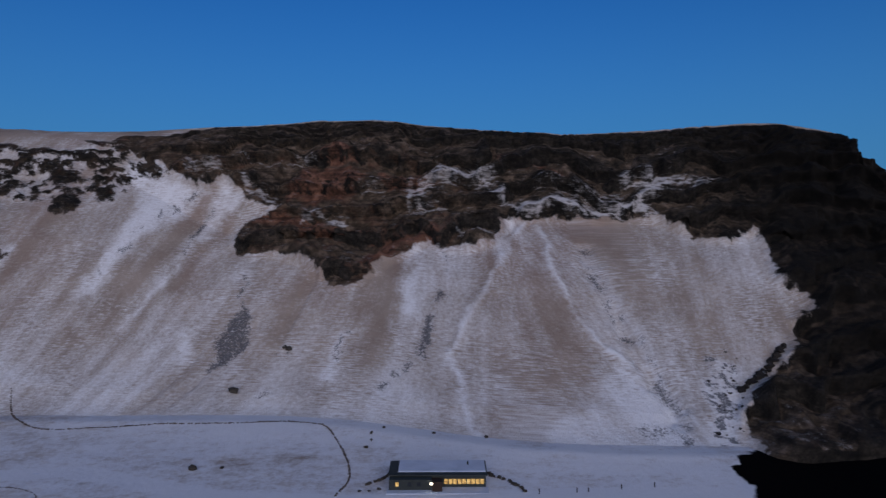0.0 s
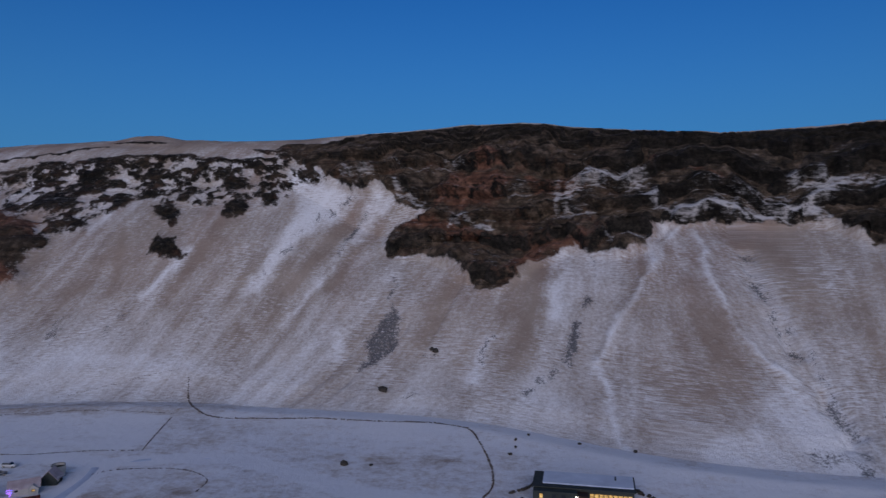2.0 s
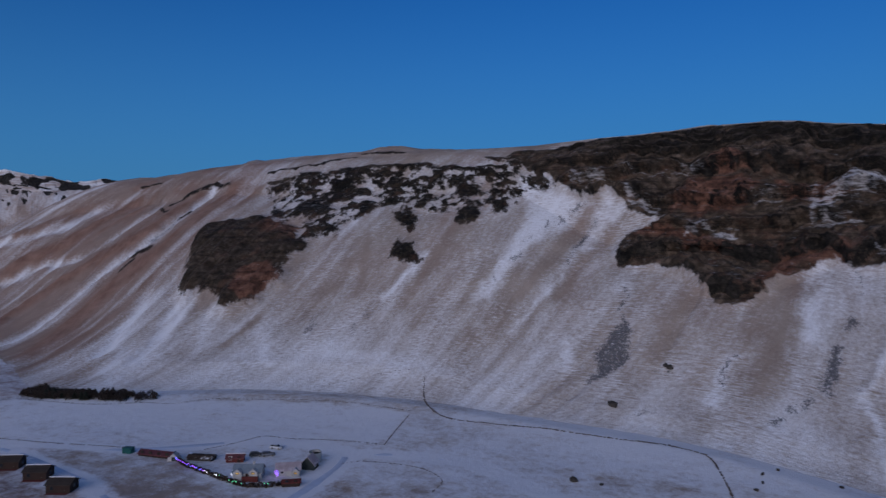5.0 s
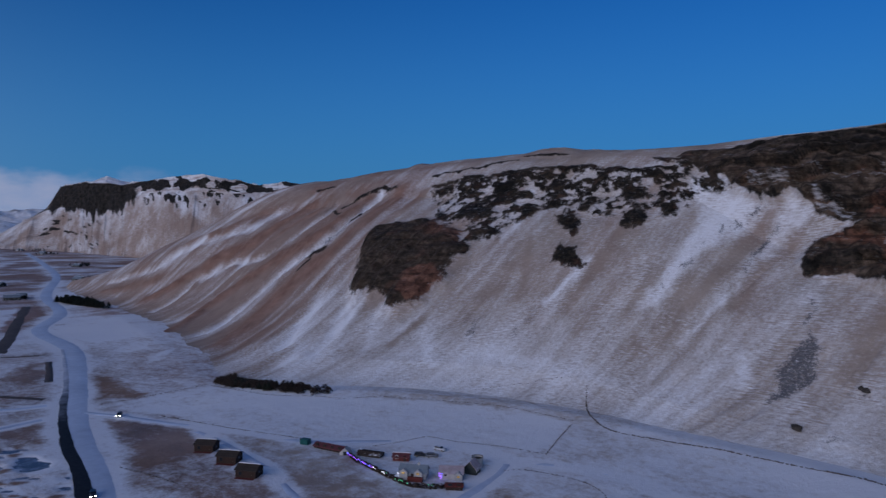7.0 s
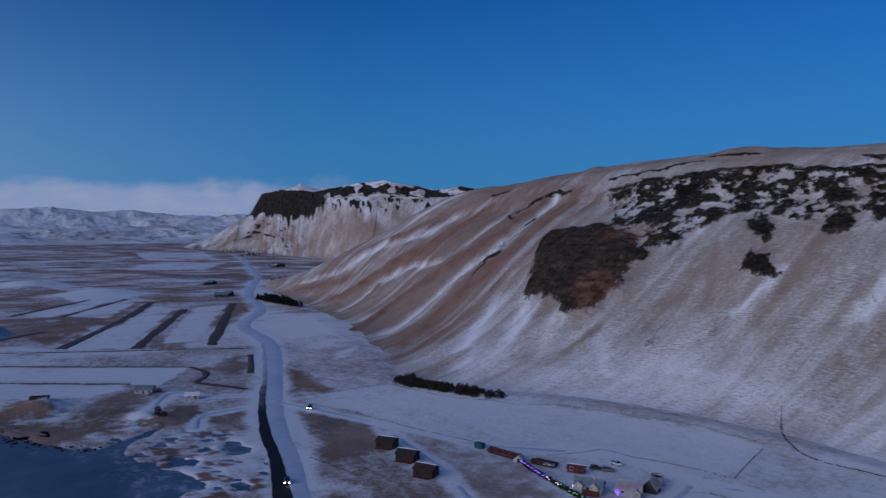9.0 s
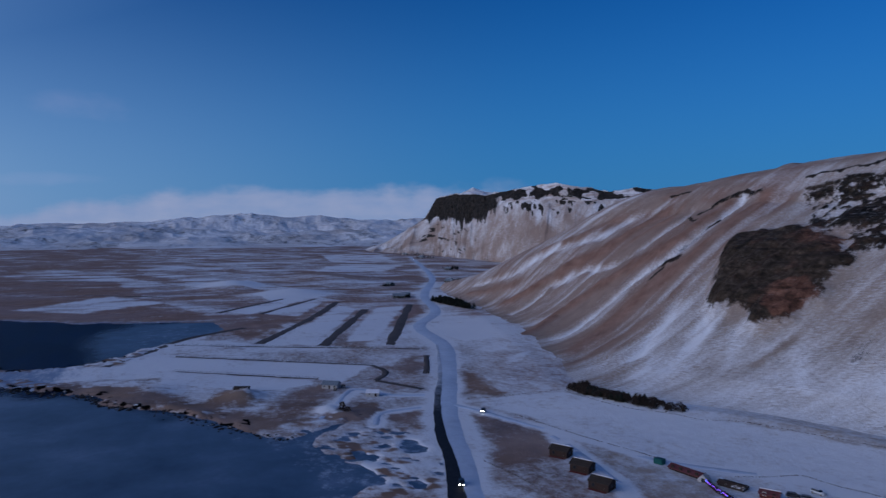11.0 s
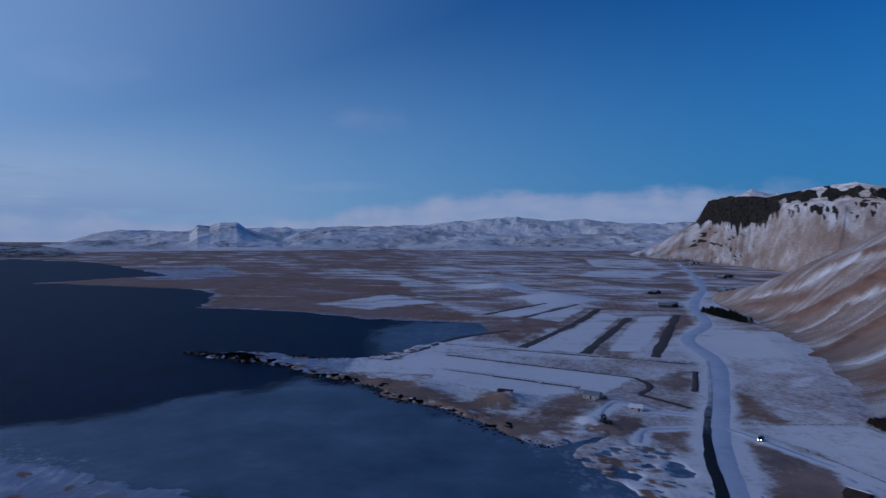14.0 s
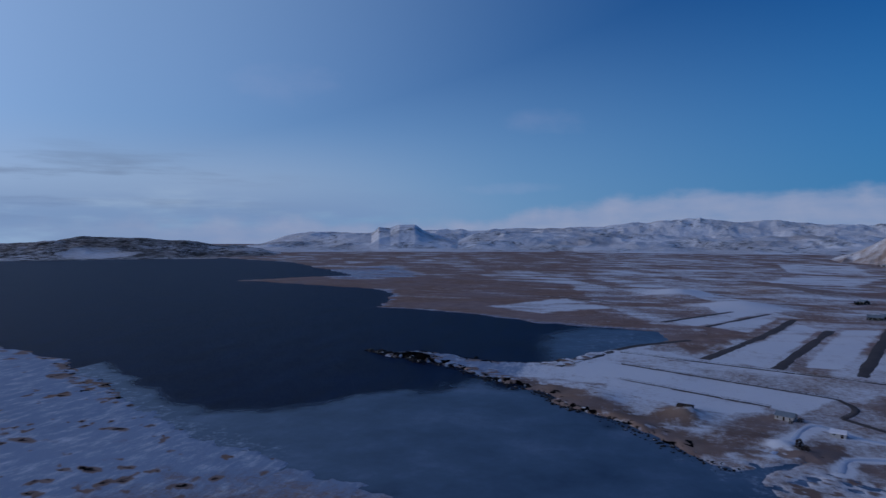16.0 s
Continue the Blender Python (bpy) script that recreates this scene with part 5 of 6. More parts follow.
def far_range(name, crest_line, d0, d1, label, seed, rough, rock_amount):
    """Rolling snow mountains: several folds from the foot at d0 to the crest at d1."""
    lons = np.linspace(crest_line[0][0], crest_line[-1][0], 800)
    tops = np.interp(-lons, [-c[0] for c in crest_line], [c[1] for c in crest_line])
    fade = step(lons[0], lons[0] - 5, lons) * step(lons[-1], lons[-1] + 5, lons)
    tops = tops * fade
    t = np.concatenate([np.linspace(0, 1, 70), np.linspace(1.03, 1.4, 10)])[:, None]
    d = d0 + (d1 - d0) * t
    ax, ay = -np.sin(np.radians(lons))[None] * d, np.cos(np.radians(lons))[None] * d
    fold = fbm(ax / 420, ay / 420, 6, seed, 0.55)
    crag = ridged(ax / 170, ay / 170, 5, seed + 3)
    rise = step(0, 1, t) * (0.35 + 0.65 * t) * np.where(t > 1, 1 - 1.5 * (t - 1), 1)
    z = tops[None] * rise * (1 + 0.5 * (fold - 0.5) * np.clip(2.2 - 2 * t, 0.25, 1)) + fade * (rough * (crag - 0.55) * np.clip(t * 2, 0, 1) + rough * 1.6 * (fold - 0.5) * np.clip(t * 3, 0, 1)) - 6 * (t < 0.02) - 8 * (1 - fade)
    co = np.stack([ax, ay, z], -1)
    gy_, gx_ = np.gradient(z)
    steep = np.clip(np.abs(gy_) / (np.abs(gy_).mean() * 2.2) + np.abs(gx_) / (np.abs(gx_).mean() * 4), 0, 1)
    low_hill = 0.14 if rock_amount > 0.55 else 0.0
    # rock below full strength blends into the snow, a stand-in for haze
    rocky = rock_amount * step(0.2 - low_hill, 0.5 - 2 * low_hill, steep) * step(0.44 - low_hill, 0.58 - low_hill, fbm(ax / 210, ay / 210, 5, seed + 7, 0.6))
    zero = 0 * z
    tagged(grid_mesh(name, co, far_mat, dict(rock=rocky, snow=(0.5 if low_hill else 0.72) + 0.8 * (fbm(ax / 260, ay / 260, 4, seed + 11) - 0.5), red=0.2 + zero, ledge=0.25 + zero, turf=zero - 0.4), np.stack([ax, ay], -1)), label, "mountain", kind="structure")


far_range("mountain_range_west", [(150, 60), (138, 42), (133, 62), (128, 52), (124, 30), (121, 22), (117, 10)], 2350, 2900, "low dark snow-streaked hills across the lagoon", 300, 16, 0.56)
far_range("mountain_range_middle", [(124, 15), (119, 25), (114.5, 45), (113, 72), (111.8, 76), (111.2, 118), (110.3, 108), (109.6, 134), (108.3, 136), (107.6, 98), (106, 62), (104.8, 40), (103.5, 75), (101, 95), (97, 75), (94, 80), (90, 70), (84, 60), (78, 60), (70, 80)], 3050, 4050,
          "far white mountains with a notched dark summit", 320, 24, 0.42)
far_range("mountain_range_north", [(122, 60), (112, 90), (104, 95), (98, 115), (93, 120), (89, 145), (86, 172), (84, 150), (80, 150), (74, 140), (66, 140)], 3700, 4550, "far snow-covered mountains under a cloud bank", 340, 26, 0.36)

# ---- helpers for things ----
slope_pts = hill[:TALUS + CLIFF:2, ::2].reshape(-1, 3)


def land_z(x, y):
    """Height of the land."""
    d = (slope_pts[:, 0] - x) ** 2 + (slope_pts[:, 1] - y) ** 2
    i = int(np.argmin(d))
    z = slope_pts[i, 2] if d[i] < 9 else -9.0
    j, k = int(np.argmin(np.abs(GY - y))), int(np.argmin(np.abs(GX - x)))
    return float(max(z, gz[j, k]))


def part(name, bm, mat, parent=None, label="", smooth=False):
    me = bpy.data.meshes.new(name)
    bmesh.ops.recalc_face_normals(bm, faces=bm.faces[:])
    if smooth:
        for f in bm.faces:
            f.smooth = True
    bm.to_mesh(me)
    bm.free()
    me.materials.append(mat)
    ob = new(name, me)
    ob.parent = parent
    return tagged(ob, label)


def thing(name, label, category, group=""):
    return tagged(new(name), label, category, group)


def box(bm, x0, x1, y0, y1, z0, z1, bevel=0.0):
    made = bmesh.ops.create_cube(bm, size=1.0, matrix=Matrix.Translation(((x0 + x1) / 2, (y0 + y1) / 2, (z0 + z1) / 2)) @ Matrix.Diagonal((x1 - x0, y1 - y0, z1 - z0, 1)))
    if bevel:
        edges = list({e for v in made["verts"] for e in v.link_edges})
        bmesh.ops.bevel(bm, geom=edges, offset=bevel, segments=2, affect="EDGES")
    return bm


def boxed(*a, bevel=0.0):
    return box(bmesh.new(), *a, bevel=bevel)


def cylinder(bm, x, y, z0, z1, r0, r1, n=10, caps=True):
    bmesh.ops.create_cone(bm, cap_ends=caps, segments=n, radius1=r0, radius2=r1, depth=z1 - z0, matrix=Matrix.Translation((x, y, (z0 + z1) / 2)))
    return bm


def prism(bm, outline, x0, x1):
    """A solid with a (y, z) outline from x0 to x1."""
    a = [bm.verts.new((x0, y, z)) for y, z in outline]
    b = [bm.verts.new((x1, y, z)) for y, z in outline]
    bm.faces.new(a)
    bm.faces.new(b[::-1])
    for i in range(len(a)):
        j = (i + 1) % len(a)
        bm.faces.new((a[i], b[i], b[j], a[j]))
    return bm


def rock_lump(bm, x, y, z, r, rng, flat=0.7):
    """An angular stone."""
    made = bmesh.ops.create_icosphere(bm, subdivisions=1, radius=r, matrix=Matrix.Translation((x, y, z)) @ Matrix.Rotation(rng.uniform(0, 6.3), 4, "Z") @ Matrix.Diagonal((rng.uniform(0.7, 1.4), rng.uniform(0.7, 1.3), flat * rng.uniform(0.7, 1.2), 1)))
    for v in made["verts"]:
        v.co += Vector((rng.uniform(-1, 1), rng.uniform(-1, 1), rng.uniform(-1, 1))) * r * 0.22
    return bm


def window(parent, x, y, z, w, h, axis, pane_mat, depth=0.12, trim=None):
    """A framed window on a wall that faces along -y (axis 'y') or +x (axis 'x')."""
    bm = bmesh.new()
    fr = 0.09
    if axis == "y":
        for a in ((x - w / 2 - fr, x + w / 2 + fr, z + h / 2, z + h / 2 + fr), (x - w / 2 - fr, x + w / 2 + fr, z - h / 2 - fr, z - h / 2), (x - w / 2 - fr, x - w / 2, z - h / 2, z + h / 2), (x + w / 2, x + w / 2 + fr, z - h / 2, z + h / 2)):
            box(bm, a[0], a[1], y - depth, y + 0.02, a[2], a[3])
        pane = boxed(x - w / 2, x + w / 2, y - 0.05, y + 0.02, z - h / 2, z + h / 2)
    else:
        for a in ((y - w / 2 - fr, y + w / 2 + fr, z + h / 2, z + h / 2 + fr), (y - w / 2 - fr, y + w / 2 + fr, z - h / 2 - fr, z - h / 2), (y - w / 2 - fr, y - w / 2, z - h / 2, z + h / 2), (y + w / 2, y + w / 2 + fr, z - h / 2, z + h / 2)):
            box(bm, x - 0.02, x + depth, a[0], a[1], a[2], a[3])
        pane = boxed(x - 0.02, x + 0.05, y - w / 2, y + w / 2, z - h / 2, z + h / 2)
    frame_ob = part("window", bm, trim or trim_mat, parent)
    part("pane", pane, pane_mat, frame_ob)
    return frame_ob


def gable_house(name, label, length, width, wall_h, roof_h, wall, roof, snowy, panes=glass_mat, chimney=False, group="", category="house", lit=(), trim=None):
    """A house with its ridge along x, centred on its base."""
    h = thing(name, label, category, group)
    L, W = length / 2, width / 2
    part("wall", prism(bmesh.new(), [(-W, -0.6), (W, -0.6), (W, wall_h), (0, wall_h + roof_h), (-W, wall_h)], -L, L), wall, h)
    t, over = 0.18, 0.35
    k = roof_h / W
    for sgn in (-1, 1):
        e = [(0, wall_h + roof_h + 0.02), (sgn * (W + over), wall_h - k * over + 0.02), (sgn * (W + over), wall_h - k * over + 0.02 + t), (0, wall_h + roof_h + 0.02 + t)]
        r = part("roof", prism(bmesh.new(), e, -L - over, L + over), roof, h)
        if snowy is True or (snowy and sgn > 0):
            e = [(0.0, wall_h + roof_h + t + 0.03), (sgn * (W + over - 0.1), wall_h - k * (over - 0.1) + t + 0.03), (sgn * (W + over - 0.25), wall_h - k * (over - 0.25) + t + 0.2), (0.0, wall_h + roof_h + t + 0.25)]
            part("snow", prism(bmesh.new(), e, -L - over + 0.1, L + over - 0.1), snow_mat, r)
    n = max(2, int(length / 2.6))
    for i in range(n):
        x = -L + (i + 0.5) * length / n
        if i == n // 2:
            d = part("door", boxed(x - 0.5, x + 0.5, -W - 0.07, -W + 0.02, -0.05, 2.0), wall_brown, h)
            part("handle", boxed(x + 0.32, x + 0.40, -W - 0.13, -W - 0.07, 0.95, 1.05), trim_mat, d)
        else:
            window(h, x, -W, 1.45, 0.95, 1.0, "y", lit_mat if i in lit else panes, trim=trim)
    window(h, L, 0.0, 1.5, 1.1, 1.0, "x", panes, trim=trim)
    if chimney:
        part("chimney", boxed(L * 0.3, L * 0.3 + 0.6, -0.3, 0.3, wall_h + roof_h - 0.3, wall_h + roof_h + 0.9, bevel=0.04), concrete_mat, h)
    return h


def put(ob, x, y, turn=0.0, lift=0.0):
    ob.matrix_world = pose(x, y, land_z(x, y) + lift, 0, 0, turn)
    return ob


def car(label, paint, x, y, z, turn, lights, group=""):
    """A parked or driving estate car, nose along +x."""
    c = thing("car", label, "car", group)
    side = [(-2.15, 0.35), (2.1, 0.35), (2.2, 0.6), (2.1, 0.85), (1.2, 0.98), (-2.1, 1.0), (-2.2, 0.7)]
    bm = prism(bmesh.new(), side, -0.88, 0.88)
    bmesh.ops.rotate(bm, verts=bm.verts, matrix=Matrix.Rotation(radians(-90), 3, "Z"))
    bmesh.ops.bevel(bm, geom=bm.edges[:], offset=0.08, segments=2, affect="EDGES")
    part("body", bm, paint, c, smooth=True)
    bm = prism(bmesh.new(), [(-2.0, 0.95), (1.15, 0.95), (0.45, 1.42), (-1.75, 1.45)], -0.74, 0.74)
    bmesh.ops.rotate(bm, verts=bm.verts, matrix=Matrix.Rotation(radians(-90), 3, "Z"))
    bmesh.ops.bevel(bm, geom=bm.edges[:], offset=0.07, segments=2, affect="EDGES")
    part("cabin", bm, glass_mat, c)
    part("roof", boxed(-1.7, 0.4, -0.66, 0.66, 1.43, 1.49, bevel=0.02), paint, c)
    for wx_, wy_ in ((1.35, 0.82), (1.35, -0.82), (-1.35, 0.82), (-1.35, -0.82)):
        bm = bmesh.new()
        bmesh.ops.create_cone(bm, cap_ends=True, segments=14, radius1=0.33, radius2=0.33, depth=0.22, matrix=Matrix.Translation((wx_, wy_, 0.33)) @ Matrix.Rotation(radians(90), 4, "X"))
        w = part("wheel", bm, tyre_mat, c)
        bm = bmesh.new()
        bmesh.ops.create_cone(bm, cap_ends=True, segments=10, radius1=0.18, radius2=0.18, depth=0.25, matrix=Matrix.Translation((wx_, wy_, 0.33)) @ Matrix.Rotation(radians(90), 4, "X"))
        part("rim", bm, trim_mat, w)
    for s_ in (-0.62, 0.62):
        part("headlight", boxed(2.08, 2.26, s_ - 0.2, s_ + 0.2, 0.56, 0.80, bevel=0.03), head_mat if lights else trim_mat, c, "bright white headlight" if lights else "")
    c.matrix_world = pose(x, y, z, 0, 0, turn)
    return c


def conifer_mesh(h, r, seed):
    rng = random.Random(seed)
    bm = bmesh.new()
    for i in range(190):
        f = rng.random() ** 0.8
        z = h * (0.10 + 0.9 * f)
        reach = r * (1 - f) ** 0.85 * rng.uniform(0.55, 1.15) + 0.05
        a = rng.uniform(0, 6.283)
        p = Vector((math.cos(a) * reach, math.sin(a) * reach, z - 0.18 * reach))
        q = Vector((math.cos(a), math.sin(a), 0)) * 0.1 * reach + Vector((0, 0, z + 0.12))
        w = 0.16 * r * rng.uniform(0.7, 1.4)
        t = Vector((-math.sin(a), math.cos(a), 0)) * w
        m = (p + q) / 2
        bm.faces.new([bm.verts.new(v) for v in (q, m + t, p, m - t + Vector((0, 0, -w * 0.6)))])
    return bm


def shrub_mesh(h, r, seed):
    rng = random.Random(seed)
    bm = bmesh.new()
    for i in range(170):
        a, f = rng.uniform(0, 6.283), rng.random()
        d = r * math.sqrt(rng.random()) * (1 - 0.5 * f)
        p = Vector((math.cos(a) * d, math.sin(a) * d, h * (0.1 + 0.9 * f) * (1 - 0.35 * d / r)))
        s_ = 0.14 * h * rng.uniform(0.5, 1.3)
        u = Vector((rng.uniform(-1, 1), rng.uniform(-1, 1), rng.uniform(-0.4, 1.2))) * s_
        v = Vector((rng.uniform(-1, 1), rng.uniform(-1, 1), rng.uniform(-1, 1))) * s_ * 0.5
        bm.faces.new([bm.verts.new(c) for c in (p - u, p + v, p + u, p - v)])
    return bm


def tree(kind, h, r, seed, label, group):
    t = thing("conifer_tree" if kind == "conifer" else "shrub", label, "tree" if kind == "conifer" else "shrub", group)
    bm = cylinder(bmesh.new(), 0, 0, -0.3, h * (0.85 if kind == "conifer" else 0.55), 0.03 * h + 0.04, 0.02, 7)
    for i in range(4):
        a = i * 1.7 + seed
        b = cylinder(bmesh.new(), 0, 0, 0, r * 0.7, 0.03, 0.01, 5)
        bmesh.ops.transform(b, matrix=pose(0, 0, h * (0.2 + 0.13 * i), 0, 55, math.degrees(a)), verts=b.verts)
        me = bpy.data.meshes.new("limb")
        b.to_mesh(me)
        b.free()
        bm.from_mesh(me)
        bpy.data.meshes.remove(me)
    part("trunk", bm, bark_mat, t)
    part("crown", conifer_mesh(h, r, seed) if kind == "conifer" else shrub_mesh(h, r, seed), needle_mat if kind == "conifer" else twig_mat, t)
    return t


rng = random.Random(4)

# ---- the long lit building under the slope ----
lodge = thing("lodge", "long low dark building with snow roof and warm lit windows", "building")
part("wall", prism(bmesh.new(), [(0, -0.8), (9, -0.8), (9, 3.6), (0, 3.1)], -13.0, 12.6), wall_dark, lodge)
part("roof", prism(bmesh.new(), [(-0.6, 3.08), (9.4, 3.64), (9.4, 3.9), (-0.6, 3.34)], -13.4, 13.0), wall_dark, lodge)
part("snow", prism(bmesh.new(), [(1.4, 3.47), (9.2, 3.91), (9.0, 4.15), (1.8, 3.72)], -10.8, 12.6), packed_mat, lodge, "smooth snow on the low roof")
part("annex", prism(bmesh.new(), [(-2.2, -0.8), (0.0, -0.8), (0.0, 3.0), (-2.2, 2.7)], -13.0, -1.8), wall_dark, lodge, "dark front annex")
part("porch", boxed(-1.7, 1.0, -3.4, -0.02, -0.8, 2.5, bevel=0.05), wall_brown, lodge, "dark entrance porch")
part("door", boxed(-0.9, 0.2, -3.47, -3.4, -0.1, 2.0), wall_brown, lodge)
part("porch_lamp", boxed(-2.15, -1.55, -3.75, -3.42, 1.9, 2.35, bevel=0.05), white_lamp, lodge, "bright white porch lamp")
for i in range(9):
    window(lodge, 2.0 + i * 1.2, 0.0, 1.45, 0.95, 1.35, "y", lit_mat, trim=wall_dark)
window(lodge, -10.9, -2.2, 1.5, 0.8, 1.1, "y", lit_mat, trim=wall_dark)
window(lodge, -7.6, -2.2, 1.5, 1.0, 1.1, "y", glass_mat, trim=wall_dark)
window(lodge, -5.2, -2.2, 1.5, 1.0, 1.1, "y", glass_mat, trim=wall_dark)
part("deck", boxed(-13.5, 13.2, -4.6, -0.02, -0.9, -0.05), packed_mat, lodge, "pale snowy terrace")
part("flue", cylinder(bmesh.new(), 8.0, 6.0, 3.6, 4.9, 0.22, 0.22, 10), wall_dark, lodge)
put(lodge, -1.2, 185.0, 0.0, 0.1)


def stone_row(name, line, label, height, size, step_m, seed, category="wall", mat=stone_mat, kind=""):
    """Loose stones piled along a line."""
    r = random.Random(seed)
    total = sum(math.dist(a, b) for a, b in zip(line[:-1], line[1:]))
    pts = spline(line, max(3, int(total / step_m)))
    bm = bmesh.new()
    for x, y in pts:
        if r.random() < 0.14:
            continue
        z = land_z(x, y)
        for lay in range(max(1, int(height / (size * 0.9)))):
            rock_lump(bm, x + r.uniform(-0.3, 0.3) * size, y + r.uniform(-0.5, 0.5) * size, z + size * (0.25 + 0.8 * lay), size * r.uniform(0.5, 0.85), r)
    ob = part(name, bm, mat)
    return tagged(ob, label, category, kind=kind)


stone_row("retaining_wall", [(-20.5, 187), (-17, 191), (-14.5, 195)], "dark boulder wall beside the lit building", 1.4, 1.0, 1.0, 11)
stone_row("retaining_wall", [(-13, 199), (-6, 201), (2, 201.5), (8, 201)], "low dark stone wall behind the lit building", 0.8, 0.8, 0.9, 12)
stone_row("retaining_wall", [(10.5, 198), (12.5, 194), (14, 192.5), (18, 188.5), (20, 185), (21.5, 182)], "dark boulder wall stepping down beside the building", 1.3, 1.0, 1.0, 13)
stone_row("stone_wall", [(-212, 246), (-198, 257), (-184, 266), (-172, 271)], "old dark stone wall climbing the slope", 0.3, 0.36, 0.7, 14, mat=bank_mat, kind="stuff")
stone_row("stone_wall", [(-166, 269), (-161, 260), (-155, 252), (-146, 242), (-136, 236), (-124, 236), (-97, 240), (-70, 241), (-46, 241), (-41, 238), (-35, 226), (-30, 212), (-27, 200), (-26, 190), (-28, 180)],
          "old dark field wall of loose stones", 0.7, 0.5, 0.5, 15, mat=bank_mat, kind="stuff")
for x, y, r_ in ((-80, 266, 2.2), (-63, 287, 1.6), (-65, 288, 1.2), (-23, 223, 0.7), (-23.5, 229, 0.7), (-24, 217, 0.8), (-72, 200, 1.3), (-64, 201, 0.7), (14, 226, 0.9), (-3, 230, 0.6), (-20, 236, 0.6), (-17, 184, 0.6), (-14, 183, 0.5), (-19.5, 183, 0.5), (-22, 183, 0.5)):
    ob = tagged(part("boulder", rock_lump(bmesh.new(), 0, 0, r_ * 0.3, r_, rng), stone_mat), "dark boulder lying on the snowy grass", "boulder", "boulders below the slope")
    put(ob, x, y)

stone_row("rock_ridge", [(104, 243), (109, 247), (116, 252), (123, 259), (128, 264)], "low black rock ridge jutting from the snow", 2.2, 2.1, 0.8, 16, "rock", rock_mat, "stuff")
outcrop = bmesh.new()
r_ = random.Random(17)
for x, y in spline([(93, 224), (96, 234), (100, 244), (105, 255), (109, 262)], 56):
    x, y, s_ = x + r_.gauss(0, 2.6), y + r_.gauss(0, 2.6), 0.2 + 0.8 * r_.random() ** 3
    rock_lump(outcrop, x, y, land_z(x, y) + 0.1 * s_, s_, r_, 0.6)
tagged(part("rock_outcrop", outcrop, rock_mat), "pale broken rocks in a snowy gully", "rock", kind="stuff")
for i, line in enumerate(BANKS):
    stone_row("field_bank", line, "low dark bank of turf and stones along a field", 0.25, 0.34, 0.55, 100 + i, "bank", bank_mat, "stuff")
# posts by the track below the building
for x, y in ((25, 180.5), (35, 181.5), (38, 181.5), (47, 183), (56, 184)):
    p_ = thing("fence_post", "short dark wooden post in the snow", "post", "posts by the track")
    part("post", boxed(-0.12, 0.12, -0.12, 0.12, -0.4, 1.3, bevel=0.02), wall_brown, p_)
    put(p_, x, y)

# ---- the farm with coloured lights ----
house_a = gable_house("farmhouse", "white farmhouse with grey iron roof and lit windows", 8.4, 4.6, 2.1, 1.7, wall_white, roof_grey, False, chimney=True)
for gx_ in (-2.6, 2.0):
    bay = part("gable_bay", prism(bmesh.new(), [(-1.25, -0.5), (1.25, -0.5), (1.25, 2.5), (0, 3.4), (-1.25, 2.5)], -1.2, 0.5), wall_white, house_a, "white front gable")
    bay.matrix_local = pose(gx_, -2.3, 0, 0, 0, 90)
    window(house_a, gx_, -3.5, 2.25, 0.8, 0.4, "y", lit_mat, trim=wall_brown)
part("porch", boxed(-1.2, 3.6, -4.4, -3.6, -0.4, 1.4, bevel=0.04), wall_red, house_a, "dark red entrance")
put(house_a, -158.0, 154.5, 32)
house_b = gable_house("farmhouse", "low white farmhouse with snow-dusted pink roof", 7.2, 5.2, 1.8, 1.5, wall_white, roof_pink, False)
wing = part("wing", prism(bmesh.new(), [(-1.2, -0.5), (1.2, -0.5), (1.2, 1.7), (0, 2.6), (-1.2, 1.7)], -1.6, 0.4), wall_white, house_b, "small white front wing")
wing.matrix_local = pose(2.2, -2.4, 0, 0, 0, 90)
window(house_b, 2.2, -4.0, 1.3, 0.7, 0.4, "y", lit_mat, trim=wall_brown)
put(house_b, -150.0, 163.0, 40)
shed = gable_house("shed", "grey shed with a steep pale pink roof", 4.2, 4.2, 1.8, 2.2, wall_dark, roof_pink, False, category="shed")
put(shed, -147.5, 170.0, 110)
shed = gable_house("shed", "low dark red shed in the farmyard", 5.4, 3.0, 1.4, 0.8, wall_red, roof_red, 'back', category="shed")
put(shed, -172.0, 162.5, 35)
shed = gable_house("shed", "dark shed at the end of the hedge", 5.0, 2.8, 1.2, 0.5, wall_brown, wall_red, False, category="shed", trim=wall_brown)
put(shed, -142.5, 156.0, 40)
shed = thing("turf_shed", "low dark turf-roofed shed behind the hedge", "shed")
part("wall", prism(bmesh.new(), [(-1.9, -0.6), (1.9, -0.6), (1.7, 0.9), (-1.7, 0.9)], -4.2, 4.2), stone_mat, shed)
part("roof", prism(bmesh.new(), [(-2.1, 0.8), (2.1, 0.8), (1.0, 1.5), (-0.8, 1.6)], -4.4, 4.4), grass_mat, shed, "dark turf roof")
put(shed, -183.0, 158.5, 22)
barn = gable_house("barn", "long low barn with faded red roof", 12.5, 3.6, 0.9, 0.9, wall_brown, roof_red, False, category="barn", panes=bark_mat, trim=wall_brown)
put(barn, -198.0, 153.5, 15)
tent = thing("white_shelter", "white peaked shelter at the barn's end", "shelter")
part("cover", prism(bmesh.new(), [(-2.2, 0), (2.2, 0), (2.0, 1.2), (0, 3.0), (-2.0, 1.2)], -1.5, 1.5), wall_white, tent)
# dark panel stands in for the shade inside the doorway
part("opening_panel", boxed(1.5, 1.55, -0.6, 0.6, 0, 1.6), wall_dark, tent)
